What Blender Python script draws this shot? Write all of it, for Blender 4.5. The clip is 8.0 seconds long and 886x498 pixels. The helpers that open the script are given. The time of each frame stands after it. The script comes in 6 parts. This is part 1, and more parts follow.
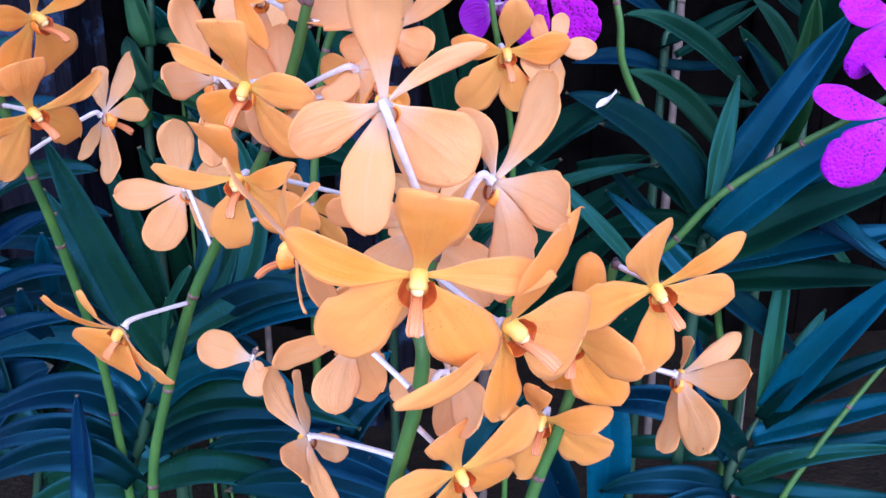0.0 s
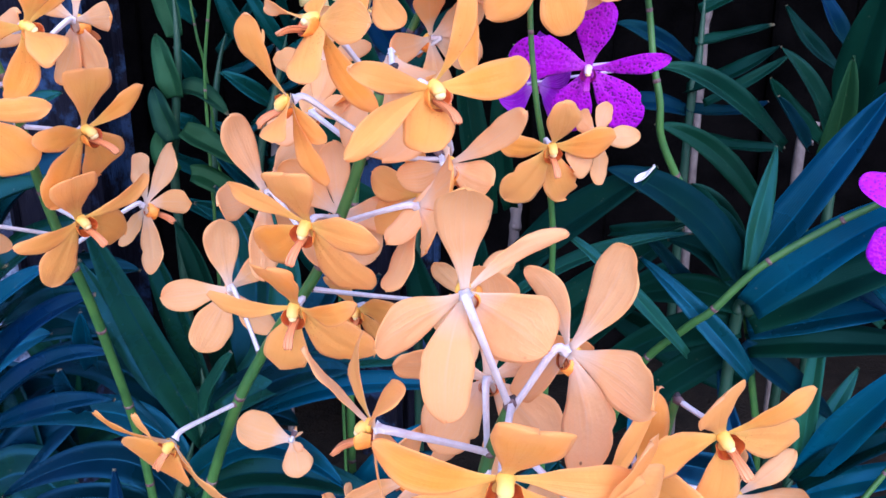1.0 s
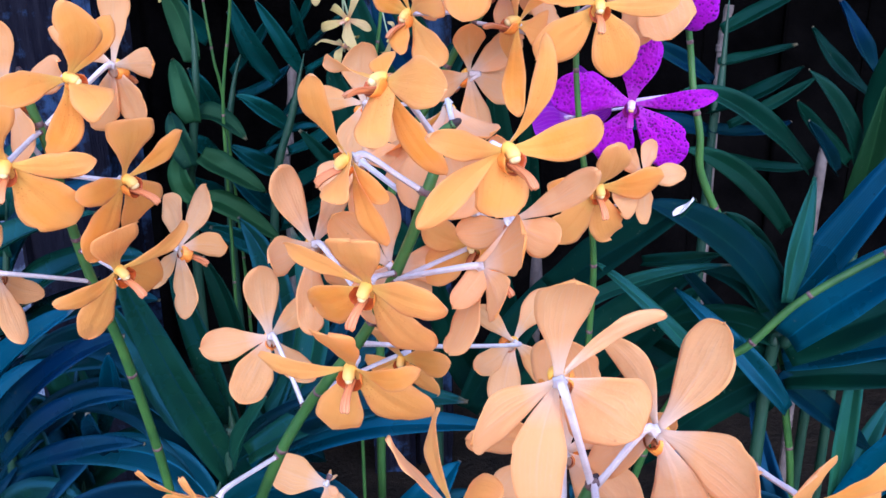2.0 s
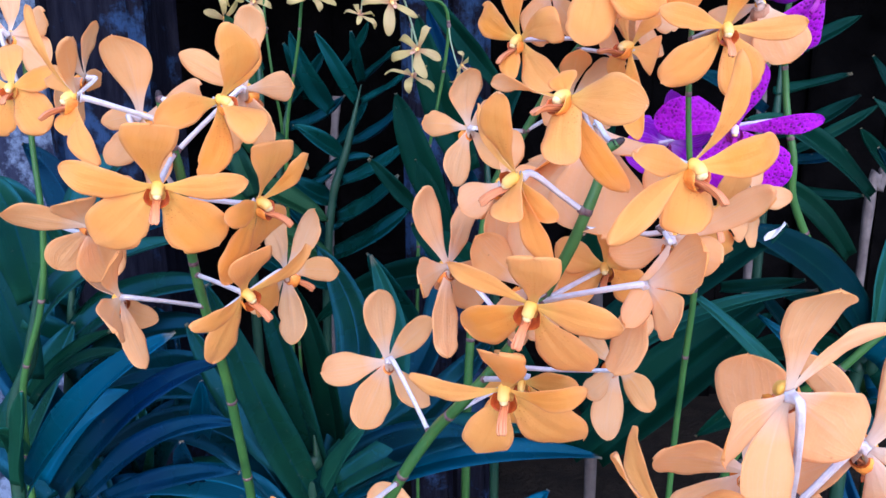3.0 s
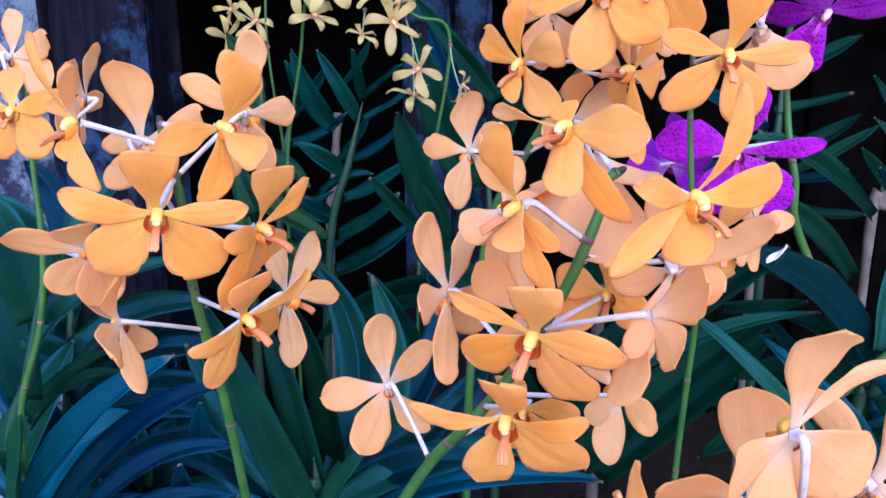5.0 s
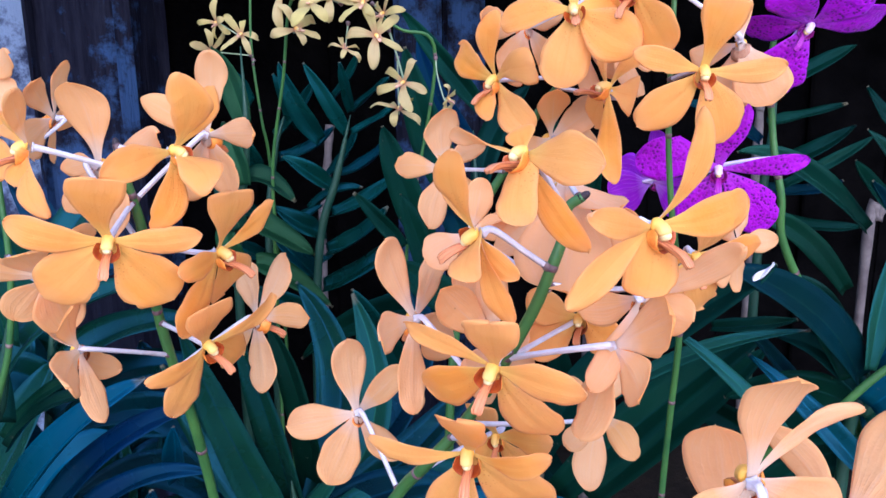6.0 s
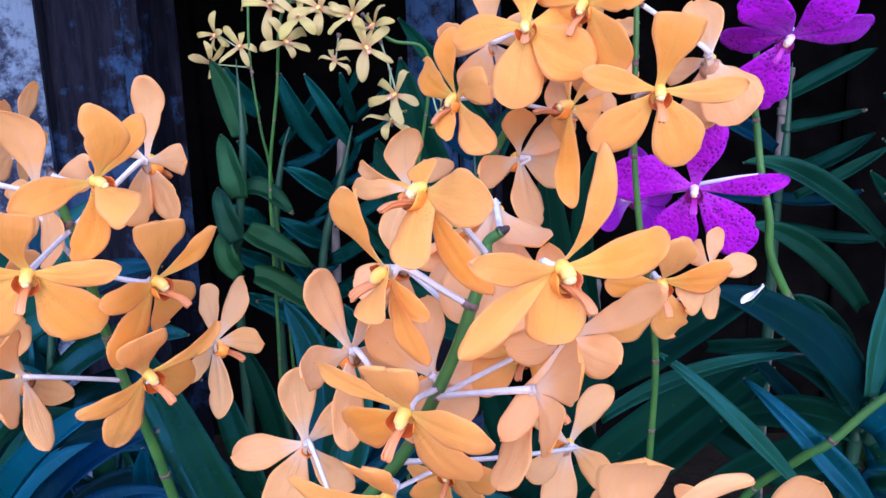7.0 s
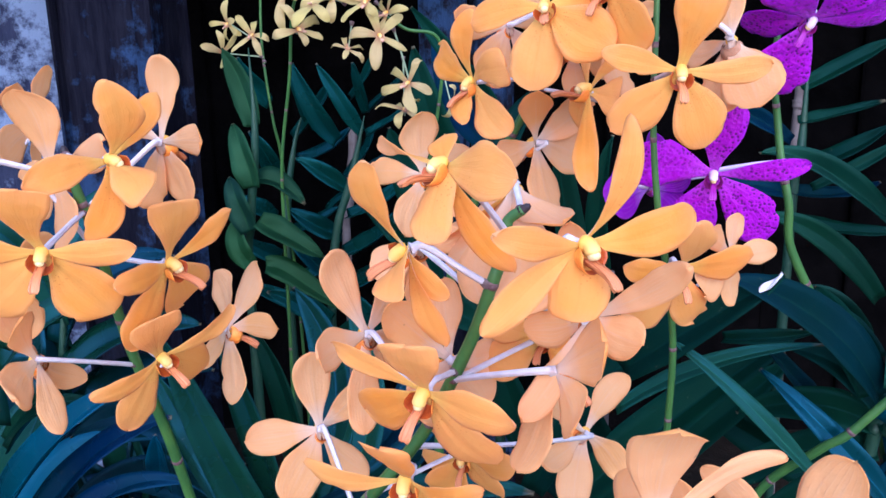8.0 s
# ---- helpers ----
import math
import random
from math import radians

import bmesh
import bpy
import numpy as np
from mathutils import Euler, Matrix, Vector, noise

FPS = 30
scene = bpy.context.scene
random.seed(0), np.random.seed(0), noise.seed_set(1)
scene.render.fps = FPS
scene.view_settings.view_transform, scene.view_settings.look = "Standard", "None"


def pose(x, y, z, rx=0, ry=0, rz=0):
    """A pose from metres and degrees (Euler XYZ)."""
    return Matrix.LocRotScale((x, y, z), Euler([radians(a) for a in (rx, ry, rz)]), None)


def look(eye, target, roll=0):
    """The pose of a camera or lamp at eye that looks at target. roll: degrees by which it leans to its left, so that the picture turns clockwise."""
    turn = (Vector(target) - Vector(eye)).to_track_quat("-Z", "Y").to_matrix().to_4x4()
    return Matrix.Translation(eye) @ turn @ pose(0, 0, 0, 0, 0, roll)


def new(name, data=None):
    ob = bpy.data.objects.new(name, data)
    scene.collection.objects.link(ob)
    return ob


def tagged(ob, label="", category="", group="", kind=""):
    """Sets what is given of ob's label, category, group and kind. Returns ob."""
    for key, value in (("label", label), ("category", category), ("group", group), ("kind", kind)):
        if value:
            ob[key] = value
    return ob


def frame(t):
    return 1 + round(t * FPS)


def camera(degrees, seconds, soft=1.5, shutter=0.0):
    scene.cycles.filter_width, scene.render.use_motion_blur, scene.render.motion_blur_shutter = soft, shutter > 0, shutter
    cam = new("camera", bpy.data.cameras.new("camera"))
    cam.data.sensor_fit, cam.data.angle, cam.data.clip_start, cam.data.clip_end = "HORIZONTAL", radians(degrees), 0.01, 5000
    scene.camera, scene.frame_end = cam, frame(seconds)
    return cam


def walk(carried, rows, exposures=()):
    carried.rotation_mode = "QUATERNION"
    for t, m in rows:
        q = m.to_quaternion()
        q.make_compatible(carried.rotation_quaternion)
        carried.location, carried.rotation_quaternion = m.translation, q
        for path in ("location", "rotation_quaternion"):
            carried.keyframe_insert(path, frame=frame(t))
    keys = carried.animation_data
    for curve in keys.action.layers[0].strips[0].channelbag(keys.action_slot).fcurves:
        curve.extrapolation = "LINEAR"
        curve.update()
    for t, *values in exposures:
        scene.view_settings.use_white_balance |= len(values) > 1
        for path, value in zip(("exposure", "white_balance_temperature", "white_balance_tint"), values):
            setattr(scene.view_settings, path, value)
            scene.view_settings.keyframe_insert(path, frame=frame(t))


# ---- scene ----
cam = camera(57.9, 8.0, soft=1.5)
EXPOSURE, KELVIN, TINT = 1.62, 5220, 18
SKY, SUN = 0.15, 0.98
METRES, EYE, TILT, LEAN, TURN = 0.20, 1.0, -16.0, 0.0, 0.0
ROWS = [
    (0.0, 0.0, 0.0, 0.0, 0.0, 0.0, -0.0),
    (0.5, -0.0584, -0.0098, 0.1251, 0.26, -0.19, -0.09),
    (1.0, -0.082, 0.0084, 0.2147, 0.42, -0.46, 0.1),
    (1.2, -0.0812, 0.0266, 0.2567, 0.31, -0.8, 0.1),
    (2.3, -0.2832, 0.0537, 0.299, 0.23, 0.73, 0.61),
    (2.5, -0.3624, 0.0568, 0.2879, 0.34, 1.61, 0.64),
    (3.0, -0.4141, 0.0572, 0.2794, 0.14, 2.22, 0.64),
    (3.5, -0.4211, 0.0622, 0.286, 0.04, 2.73, 0.63),
    (4.0, -0.427, 0.0706, 0.2881, 0.06, 3.11, 0.59),
    (4.2, -0.4201, 0.0734, 0.2939, 0.15, 2.99, 0.47),
    (5.3, -0.4137, 0.0607, 0.3034, 0.25, 3.28, 0.52),
    (5.5, -0.413, 0.0623, 0.3061, 0.4, 3.47, 0.72),
    (6.0, -0.347, 0.104, 0.3342, 0.6, 3.61, 0.69),
    (6.2, -0.2676, 0.1419, 0.3458, 0.6, 3.31, 0.67),
    (6.5, -0.1797, 0.1737, 0.366, 1.17, 3.64, 0.67),
    (6.8, -0.1684, 0.1682, 0.3812, 3.23, 3.35, 0.51),
    (7.0, -0.1731, 0.1584, 0.3846, 3.87, 3.62, 0.41),
    (7.5, -0.1762, 0.162, 0.3728, 4.12, 3.55, 0.23),
    (8.0, -0.1885, 0.1761, 0.3616, 4.46, 3.43, 0.15),
]
walk(cam, [(t, pose(0, 0, EYE, TILT, LEAN, TURN) @ pose(METRES * x, METRES * y, METRES * z, 90 + pitch, roll, yaw)) for t, x, y, z, yaw, pitch, roll in ROWS],
     [(0.0, EXPOSURE + 0.05, KELVIN + 20, TINT + 6), (1.2, EXPOSURE + 0.04, KELVIN + 20, TINT + 5), (2.5, EXPOSURE, KELVIN, TINT), (8.0, EXPOSURE, KELVIN, TINT + 2)])

# ---- daylight: open shade, a soft sun through thin cloud from behind the camera ----
SUN_HEIGHT, SUN_TURN = 31, 172
world = bpy.data.worlds.new("sky")
scene.world = world
world.use_nodes = True
wn = world.node_tree
sky = wn.nodes.new("ShaderNodeTexSky")
sky.sky_type, sky.sun_disc = "NISHITA", False
sky.sun_elevation, sky.sun_rotation = radians(SUN_HEIGHT), radians(SUN_TURN)
wn.links.new(sky.outputs[0], wn.nodes["Background"].inputs[0])
wn.nodes["Background"].inputs[1].default_value = SKY
sun = new("sun", bpy.data.lights.new("sun", "SUN"))
sun.data.energy, sun.data.angle, sun.data.color = SUN, radians(115), (1.0, 0.96, 0.90)
a, b = radians(SUN_TURN), radians(SUN_HEIGHT)
sun.matrix_world = look((0, 0, 0), (-math.sin(a) * math.cos(b), -math.cos(a) * math.cos(b), -math.sin(b)))
sun.location = (0, -1, 4)


# ---- materials ----
class Nodes:
    """A principled material with a few short ways to add nodes."""

    def __init__(self, name, rough=0.5, spec=0.5):
        self.m = bpy.data.materials.new(name)
        self.m.use_nodes = True
        self.t = self.m.node_tree
        self.p = self.t.nodes["Principled BSDF"]
        self.p.inputs["Roughness"].default_value = rough
        self.p.inputs["Specular IOR Level"].default_value = spec

    def put(self, kind, values={}, **settings):
        n = self.t.nodes.new("ShaderNode" + kind)
        if "data_type" in settings:
            n.data_type = settings["data_type"]
        if "blend_type" in settings:
            n.blend_type = settings["blend_type"]
        if "operation" in settings:
            n.operation = settings["operation"]
        if "feature" in settings:
            n.feature = settings["feature"]
        for k, v in values.items():
            self.to(v, n.inputs[k])
        return n

    def to(self, v, socket):
        if hasattr(v, "is_output"):
            self.t.links.new(v, socket)
        elif hasattr(v, "outputs"):
            self.t.links.new(v.outputs[0], socket)
        else:
            socket.default_value = v

    def math(self, op, x, y=0.0, z=0.0):
        return self.put("Math", {0: x, 1: y, 2: z}, operation=op).outputs[0]

    def mix(self, f, x, y, blend="MIX"):
        n = self.put("Mix", data_type="RGBA", blend_type=blend)
        for s, v in ((0, f), (6, x), (7, y)):
            self.to((*v, 1) if isinstance(v, tuple) else v, n.inputs[s])
        return n.outputs[2]

    def noise(self, scale, detail=4, rough=0.55, vector=None, out=0):
        n = self.put("TexNoise", {"Scale": scale, "Detail": detail, "Roughness": rough})
        self.to(vector if vector is not None else self.put("TexCoord").outputs["Object"], n.inputs["Vector"])
        return n.outputs[out]

    def ramp(self, v, lo, hi, x=0.0, y=1.0):
        return self.put("MapRange", {0: v, 1: lo, 2: hi, 3: x, 4: y}).outputs[0]

    def uv(self):
        s = self.put("SeparateXYZ", {0: self.put("UVMap")})
        return s.outputs[0], s.outputs[1]

    def bump(self, height, strength, distance):
        self.to(self.put("Bump", {"Height": height, "Strength": strength, "Distance": distance}), self.p.inputs["Normal"])

    def colour(self, c):
        self.to((*c, 1) if isinstance(c, tuple) else c, self.p.inputs["Base Color"])

    def glow_through(self, c, share):
        """Thin tissue lets light through."""
        out = self.t.nodes["Material Output"]
        tr = self.put("BsdfTranslucent", {0: c})
        self.t.links.new(self.put("MixShader", {0: share, 1: self.p, 2: tr}).outputs[0], out.inputs[0])


def petal_material(name, body, warm, base, vein, veins, blush, through_share=0.5, mottle=None, dots=0.0, specks=0.0, tan=None):
    """Petal skin: u runs from the claw to the tip, v across."""
    n = Nodes(name, 0.5, 0.25)
    u, v = n.uv()
    rnd = n.put("ObjectInfo").outputs["Random"]
    c = n.mix(rnd, body, warm)
    patch = n.noise(55, 3)
    c = n.mix(n.ramp(patch, 0.35, 0.75, 0, 0.55), c, warm)
    mid = n.math("ABSOLUTE", n.math("SUBTRACT", v, 0.5))
    if tan:
        # a duller, greener cast down the middle of some petals
        w = n.math("MULTIPLY", n.ramp(mid, 0.28, 0.02), n.ramp(n.math("FRACT", n.math("MULTIPLY", rnd, 7.3)), 0.45, 1.0, 0, 0.38))
        c = n.mix(n.math("MULTIPLY", w, n.ramp(n.noise(70, 3), 0.3, 0.6, 0.4, 1)), c, tan)
    # pinker towards the tip and along the rim
    edge = n.math("MAXIMUM", u, n.math("MULTIPLY", mid, 1.85))
    c = n.mix(n.ramp(n.math("MULTIPLY_ADD", n.noise(160, 3), 0.35, edge), 0.76, 1.25, 0, 0.7), c, blush)
    # fine lengthwise veins that fan out from the claw, forking unevenly
    wob = n.noise(90, 3)
    fan = n.math("ADD", v, n.math("MULTIPLY", wob, 0.16))
    line = n.math("SINE", n.math("MULTIPLY_ADD", fan, 62, 0))
    line = n.math("MULTIPLY", n.ramp(line, 0.35, 1.0), n.ramp(n.noise(130, 3), 0.35, 0.62, 0, veins))
    c = n.mix(line, c, vein)
    c = n.mix(n.math("MULTIPLY", n.ramp(mid, 0.0, 0.035, 0.35, 0), n.ramp(u, 0.9, 0.2, 0, 1)), c, vein)
    c = n.mix(n.ramp(n.math("MULTIPLY_ADD", wob, 0.12, u), 0.07, 0.30, 0.9, 0), c, base)
    where = n.put("TexCoord").outputs["Object"]
    if dots:
        vor = n.put("TexVoronoi", {"Scale": 900, "Vector": where})
        spot = n.math("MULTIPLY", n.ramp(vor.outputs[0], 0.26, 0.12), n.math("MULTIPLY", n.ramp(u, 0.2, 0.5, 1, 0), dots))
        spot = n.math("MULTIPLY", spot, n.ramp(patch, 0.5, 0.62))
        c = n.mix(spot, c, (0.55, 0.10, 0.02))
    if specks:
        # stray bruises and pin-prick specks
        vor = n.put("TexVoronoi", {"Scale": 120, "Vector": where})
        pick = n.ramp(n.put("SeparateColor", {0: vor.outputs["Color"]}).outputs[0], 0.9, 0.93)
        c = n.mix(n.math("MULTIPLY", n.math("MULTIPLY", n.ramp(vor.outputs[0], 0.07, 0.03), pick), specks), c, (0.16, 0.06, 0.03))
        c = n.mix(n.ramp(n.noise(330, 4, 0.7), 0.64, 0.78, 0, 0.35), c, vein)
    height = n.math("ADD", n.math("MULTIPLY", line, 2.0), n.noise(420, 4))
    height = n.math("ADD", height, n.math("MULTIPLY", n.noise(230, 3), 1.4))
    height = n.math("ADD", height, n.math("MULTIPLY", n.noise(110, 2), 1.6))
    if mottle:
        vor = n.put("TexVoronoi", {"Scale": 640, "Vector": where}, feature="F1")
        w = n.math("MULTIPLY", n.ramp(vor.outputs[0], 0.26, 0.42, 0.95, 0.0), n.ramp(n.noise(60, 2), 0.35, 0.6, 0.15, 1))
        c = n.mix(w, c, mottle)
        height = n.math("ADD", height, n.math("MULTIPLY", vor.outputs[0], 1.5))
    n.colour(c)
    n.to(n.ramp(patch, 0.2, 0.8, 0.46, 0.66), n.p.inputs["Roughness"])
    n.p.inputs["Sheen Weight"].default_value = 0.08
    n.bump(height, 0.55, 0.0006)
    n.glow_through(c, through_share)
    return n.m


def plain(name, c, d, scale=80, rough=0.5, bump=0.3, distance=0.0004, spec=0.4):
    """Two tones of one stuff in soft patches, with fine relief."""
    n = Nodes(name, rough, spec)
    k = n.noise(scale, 5)
    n.colour(n.mix(n.ramp(k, 0.3, 0.7), c, d))
    n.bump(n.noise(scale * 5, 4), bump, distance)
    return n.m


def leaf_material(name, top, pale, rough, green=(0.012, 0.062, 0.030), gloss=0.42, vary=0.85, sheen=(0.12, 0.5, 1.0)):
    """Leathery strap leaf: long parallel veins, a keel, scuffs and a waxy gloss."""
    n = Nodes(name, rough, gloss)
    n.p.inputs["Specular Tint"].default_value = (*sheen, 1)
    u, v = n.uv()
    k = n.noise(26, 4)
    rnd = n.put("ObjectInfo").outputs["Random"]
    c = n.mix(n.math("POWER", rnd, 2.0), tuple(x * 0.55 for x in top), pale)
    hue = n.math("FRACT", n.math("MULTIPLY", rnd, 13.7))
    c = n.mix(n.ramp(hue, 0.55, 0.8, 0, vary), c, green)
    # navy on some leaves: blue sky reflection put into the base colour
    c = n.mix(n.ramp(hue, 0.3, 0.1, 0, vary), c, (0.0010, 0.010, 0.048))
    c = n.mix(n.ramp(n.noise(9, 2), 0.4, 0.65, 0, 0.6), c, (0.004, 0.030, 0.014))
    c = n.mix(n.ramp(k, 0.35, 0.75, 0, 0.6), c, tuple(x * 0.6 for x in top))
    line = n.ramp(n.math("SINE", n.math("MULTIPLY_ADD", n.noise(30, 2), 1.6, n.math("MULTIPLY", v, 130))), 0.3, 1, 0, 0.22)
    c = n.mix(line, c, pale)
    mid = n.math("ABSOLUTE", n.math("SUBTRACT", v, 0.5))
    c = n.mix(n.ramp(mid, 0.006, 0.03, 0.55, 0), c, pale)
    c = n.mix(n.ramp(mid, 0.475, 0.497, 0, 0.5), c, pale)
    c = n.mix(n.ramp(n.noise(240, 3, 0.7), 0.68, 0.76, 0, 0.35), c, (0.16, 0.17, 0.12))
    c = n.mix(n.ramp(n.math("MULTIPLY_ADD", n.noise(60), 0.04, u), n.ramp(n.math("FRACT", n.math("MULTIPLY", rnd, 29.3)), 0.7, 0.9, 1.01, 0.965), 1.02, 0, 0.8), c, (0.20, 0.16, 0.10))
    n.colour(c)
    n.to(n.ramp(k, 0.25, 0.75, rough - 0.08, rough + 0.14), n.p.inputs["Roughness"])
    n.bump(n.math("ADD", line, n.noise(300, 4)), 0.25, 0.0006)
    n.glow_through(c, 0.10)
    return n.m


FACE = petal_material("orange_petal_face", (0.93, 0.408, 0.042), (0.93, 0.525, 0.160), (0.93, 0.66, 0.16), (0.86, 0.36, 0.06), 0.10, (0.93, 0.525, 0.23), 0.60, dots=0.5, specks=0.8, tan=(0.84, 0.50, 0.13))
BACK = petal_material("peach_petal_back", (0.92, 0.550, 0.220), (0.92, 0.602, 0.335), (0.84, 0.75, 0.72), (0.87, 0.66, 0.50), 0.14, (0.90, 0.48, 0.18), 0.58, specks=0.8)
M_FACE = petal_material("magenta_petal_face", (0.46, 0.005, 0.68), (0.41, 0.004, 0.55), (0.55, 0.07, 0.72), (0.28, 0.002, 0.42), 0.15, (0.44, 0.009, 0.72), 0.30, (0.10, 0.0004, 0.15))
M_BACK = petal_material("magenta_petal_back", (0.36, 0.006, 0.60), (0.30, 0.005, 0.52), (0.62, 0.30, 0.85), (0.45, 0.10, 0.65), 0.4, (0.32, 0.02, 0.6), 0.25)
def column_material():
    """Butter yellow at the foot, paling to cream at the end."""
    n = Nodes("yellow_column", 0.45, 0.35)
    u, v = n.uv()
    c = n.mix(n.ramp(n.math("MULTIPLY_ADD", n.noise(500, 3), 0.3, u), 0.35, 1.15), (0.93, 0.50, 0.075), (0.93, 0.62, 0.20))
    n.colour(c)
    n.bump(n.noise(900, 3), 0.3, 0.0003)
    n.glow_through(c, 0.25)
    return n.m


COLUMN = column_material()
CAP = plain("white_anther_cap", (0.84, 0.66, 0.30), (0.62, 0.42, 0.20), 420, 0.35, 0.5)
M_COLUMN = plain("white_column", (0.74, 0.62, 0.76), (0.66, 0.40, 0.68), 300, 0.4)
CUP = plain("russet_lip_cup", (0.88, 0.36, 0.05), (0.70, 0.17, 0.02), 420, 0.4)
THROAT = plain("russet_throat", (0.52, 0.11, 0.012), (0.34, 0.045, 0.010), 420, 0.4)
M_CUP = plain("purple_lip_cup", (0.28, 0.01, 0.20), (0.18, 0.004, 0.12), 420, 0.4)
PEDICEL = plain("ivory_pedicel", (0.62, 0.58, 0.62), (0.50, 0.44, 0.48), 220, 0.5, 0.5)
M_PEDICEL = plain("lilac_pedicel", (0.66, 0.45, 0.72), (0.60, 0.52, 0.70), 220, 0.5, 0.4)
Y_FACE = petal_material("cream_petal", (0.66, 0.56, 0.18), (0.68, 0.52, 0.26), (0.52, 0.24, 0.13), (0.50, 0.34, 0.13), 0.3, (0.64, 0.54, 0.20), specks=0.5)
Y_LIP = plain("pinkish_small_lip", (0.55, 0.24, 0.18), (0.66, 0.42, 0.26), 300, 0.5)
Y_STALK = plain("pale_green_stalk", (0.22, 0.30, 0.16), (0.30, 0.34, 0.22), 200, 0.5)
STEM = plain("green_flower_stem", (0.060, 0.150, 0.032), (0.030, 0.098, 0.026), 70, 0.42, 0.3)
NODE = plain("brown_stem_node", (0.07, 0.025, 0.04), (0.18, 0.12, 0.11), 400, 0.7, 0.6)
TIP = plain("blackened_tip", (0.010, 0.006, 0.010), (0.03, 0.015, 0.02), 300, 0.6, 0.6)
SPENT = plain("withered_brown_lip", (0.30, 0.13, 0.07), (0.45, 0.24, 0.15), 500, 0.7, 0.8)


def lip_material(name, ridge, between, tip):
    n = Nodes(name, 0.45, 0.4)
    u, v = n.uv()
    s = n.ramp(n.math("SINE", n.math("MULTIPLY_ADD", n.noise(200, 2), 1.2, n.math("MULTIPLY", v, 34))), 0.2, 0.9)
    c = n.mix(n.math("MULTIPLY", s, n.ramp(u, 0.1, 0.8, 1, 0.3)), between, ridge)
    n.colour(n.mix(n.ramp(u, 0.45, 0.9, 0, 0.8), c, tip))
    n.bump(s, 0.5, 0.0005)
    return n.m


LIP = lip_material("ribbed_russet_lip", (0.34, 0.075, 0.025), (0.56, 0.18, 0.06), (0.56, 0.21, 0.085))
M_LIP = lip_material("ribbed_purple_lip", (0.12, 0.003, 0.10), (0.30, 0.01, 0.30), (0.30, 0.01, 0.34))
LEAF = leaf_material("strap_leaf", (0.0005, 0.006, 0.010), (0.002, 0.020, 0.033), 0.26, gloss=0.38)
# same strap leaf, darkened in colour for the deep shade at the back
LEAF_DEEP_SHADE = leaf_material("deep_shade_strap_leaf", (0.0011, 0.011, 0.009), (0.0032, 0.021, 0.016), 0.36, (0.0035, 0.024, 0.013), 0.10, sheen=(0.2, 0.7, 0.8))
# blue base colour paints in the sky's reflection on leaves facing up
LEAF_BLUE = leaf_material("sky_tinted_blue_leaf", (0.002, 0.036, 0.070), (0.005, 0.075, 0.140), 0.28, gloss=0.48, vary=0.1)
LEAF_GREEN = leaf_material("mid_green_leaf", (0.014, 0.074, 0.036), (0.024, 0.115, 0.056), 0.42, vary=0.05)
# another darkened leaf copy, with its shade put into the colour
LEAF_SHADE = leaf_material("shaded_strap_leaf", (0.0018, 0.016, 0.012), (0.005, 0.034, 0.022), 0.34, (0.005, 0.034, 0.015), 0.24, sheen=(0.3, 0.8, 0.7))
LEAF_RANK = leaf_material("glossy_teal_leaf", (0.0015, 0.022, 0.022), (0.005, 0.050, 0.050), 0.27, (0.004, 0.035, 0.025), 0.55, 0.5, sheen=(0.15, 0.7, 0.9))
WITHERED = plain("bleached_leaf_tip", (0.62, 0.60, 0.66), (0.50, 0.46, 0.50), 200, 0.7, 0.6)
LEAF_FRESH = leaf_material("fresh_leaf", (0.005, 0.026, 0.008), (0.013, 0.050, 0.016), 0.45, (0.008, 0.042, 0.012), 0.25, 0.3, (0.4, 0.9, 0.5))
DRY = plain("bleached_cane", (0.08, 0.06, 0.06), (0.15, 0.12, 0.115), 90, 0.8, 0.7, 0.001)
CANE = plain("plant_cane", (0.007, 0.042, 0.026), (0.016, 0.050, 0.026), 60, 0.5, 0.5, 0.001)


# ---- builders ----
def part(name, verts, faces, materials, parent, label="", uvs=None, slots=None, smooth=True):
    """One mesh object under a thing or a part."""
    me = bpy.data.meshes.new(name)
    me.from_pydata([tuple(v) for v in verts], [], faces)
    for m in materials if isinstance(materials, (list, tuple)) else [materials]:
        me.materials.append(m)
    if slots is not None:
        me.polygons.foreach_set("material_index", slots)
    me.polygons.foreach_set("use_smooth", [smooth] * len(me.polygons))
    if uvs is not None:
        layer = me.uv_layers.new(name="UVMap")
        index = np.empty(len(me.loops), dtype=np.int32)
        me.loops.foreach_get("vertex_index", index)
        layer.data.foreach_set("uv", np.asarray(uvs, dtype=np.float32)[index].ravel())
    ob = new(name, me)
    ob.parent = parent
    return tagged(ob, label)


def thing(name, m, label, category, group="", kind=""):
    ob = new(name)
    ob.empty_display_size = 0.01
    ob.matrix_world = m
    return tagged(ob, label, category, group, kind)


def smooth_path(points, n):
    """A Catmull-Rom curve through the points, n steps to a span."""
    p = [np.array(q, float) for q in points]
    p = [2 * p[0] - p[1]] + p + [2 * p[-1] - p[-2]]
    out = []
    for i in range(1, len(p) - 2):
        for k in range(n):
            t = k / n
            out.append(0.5 * (2 * p[i] + (p[i + 1] - p[i - 1]) * t + (2 * p[i - 1] - 5 * p[i] + 4 * p[i + 1] - p[i + 2]) * t * t + (3 * p[i] - p[i - 1] - 3 * p[i + 1] + p[i + 2]) * t ** 3))
    return np.array(out + [p[-2]])


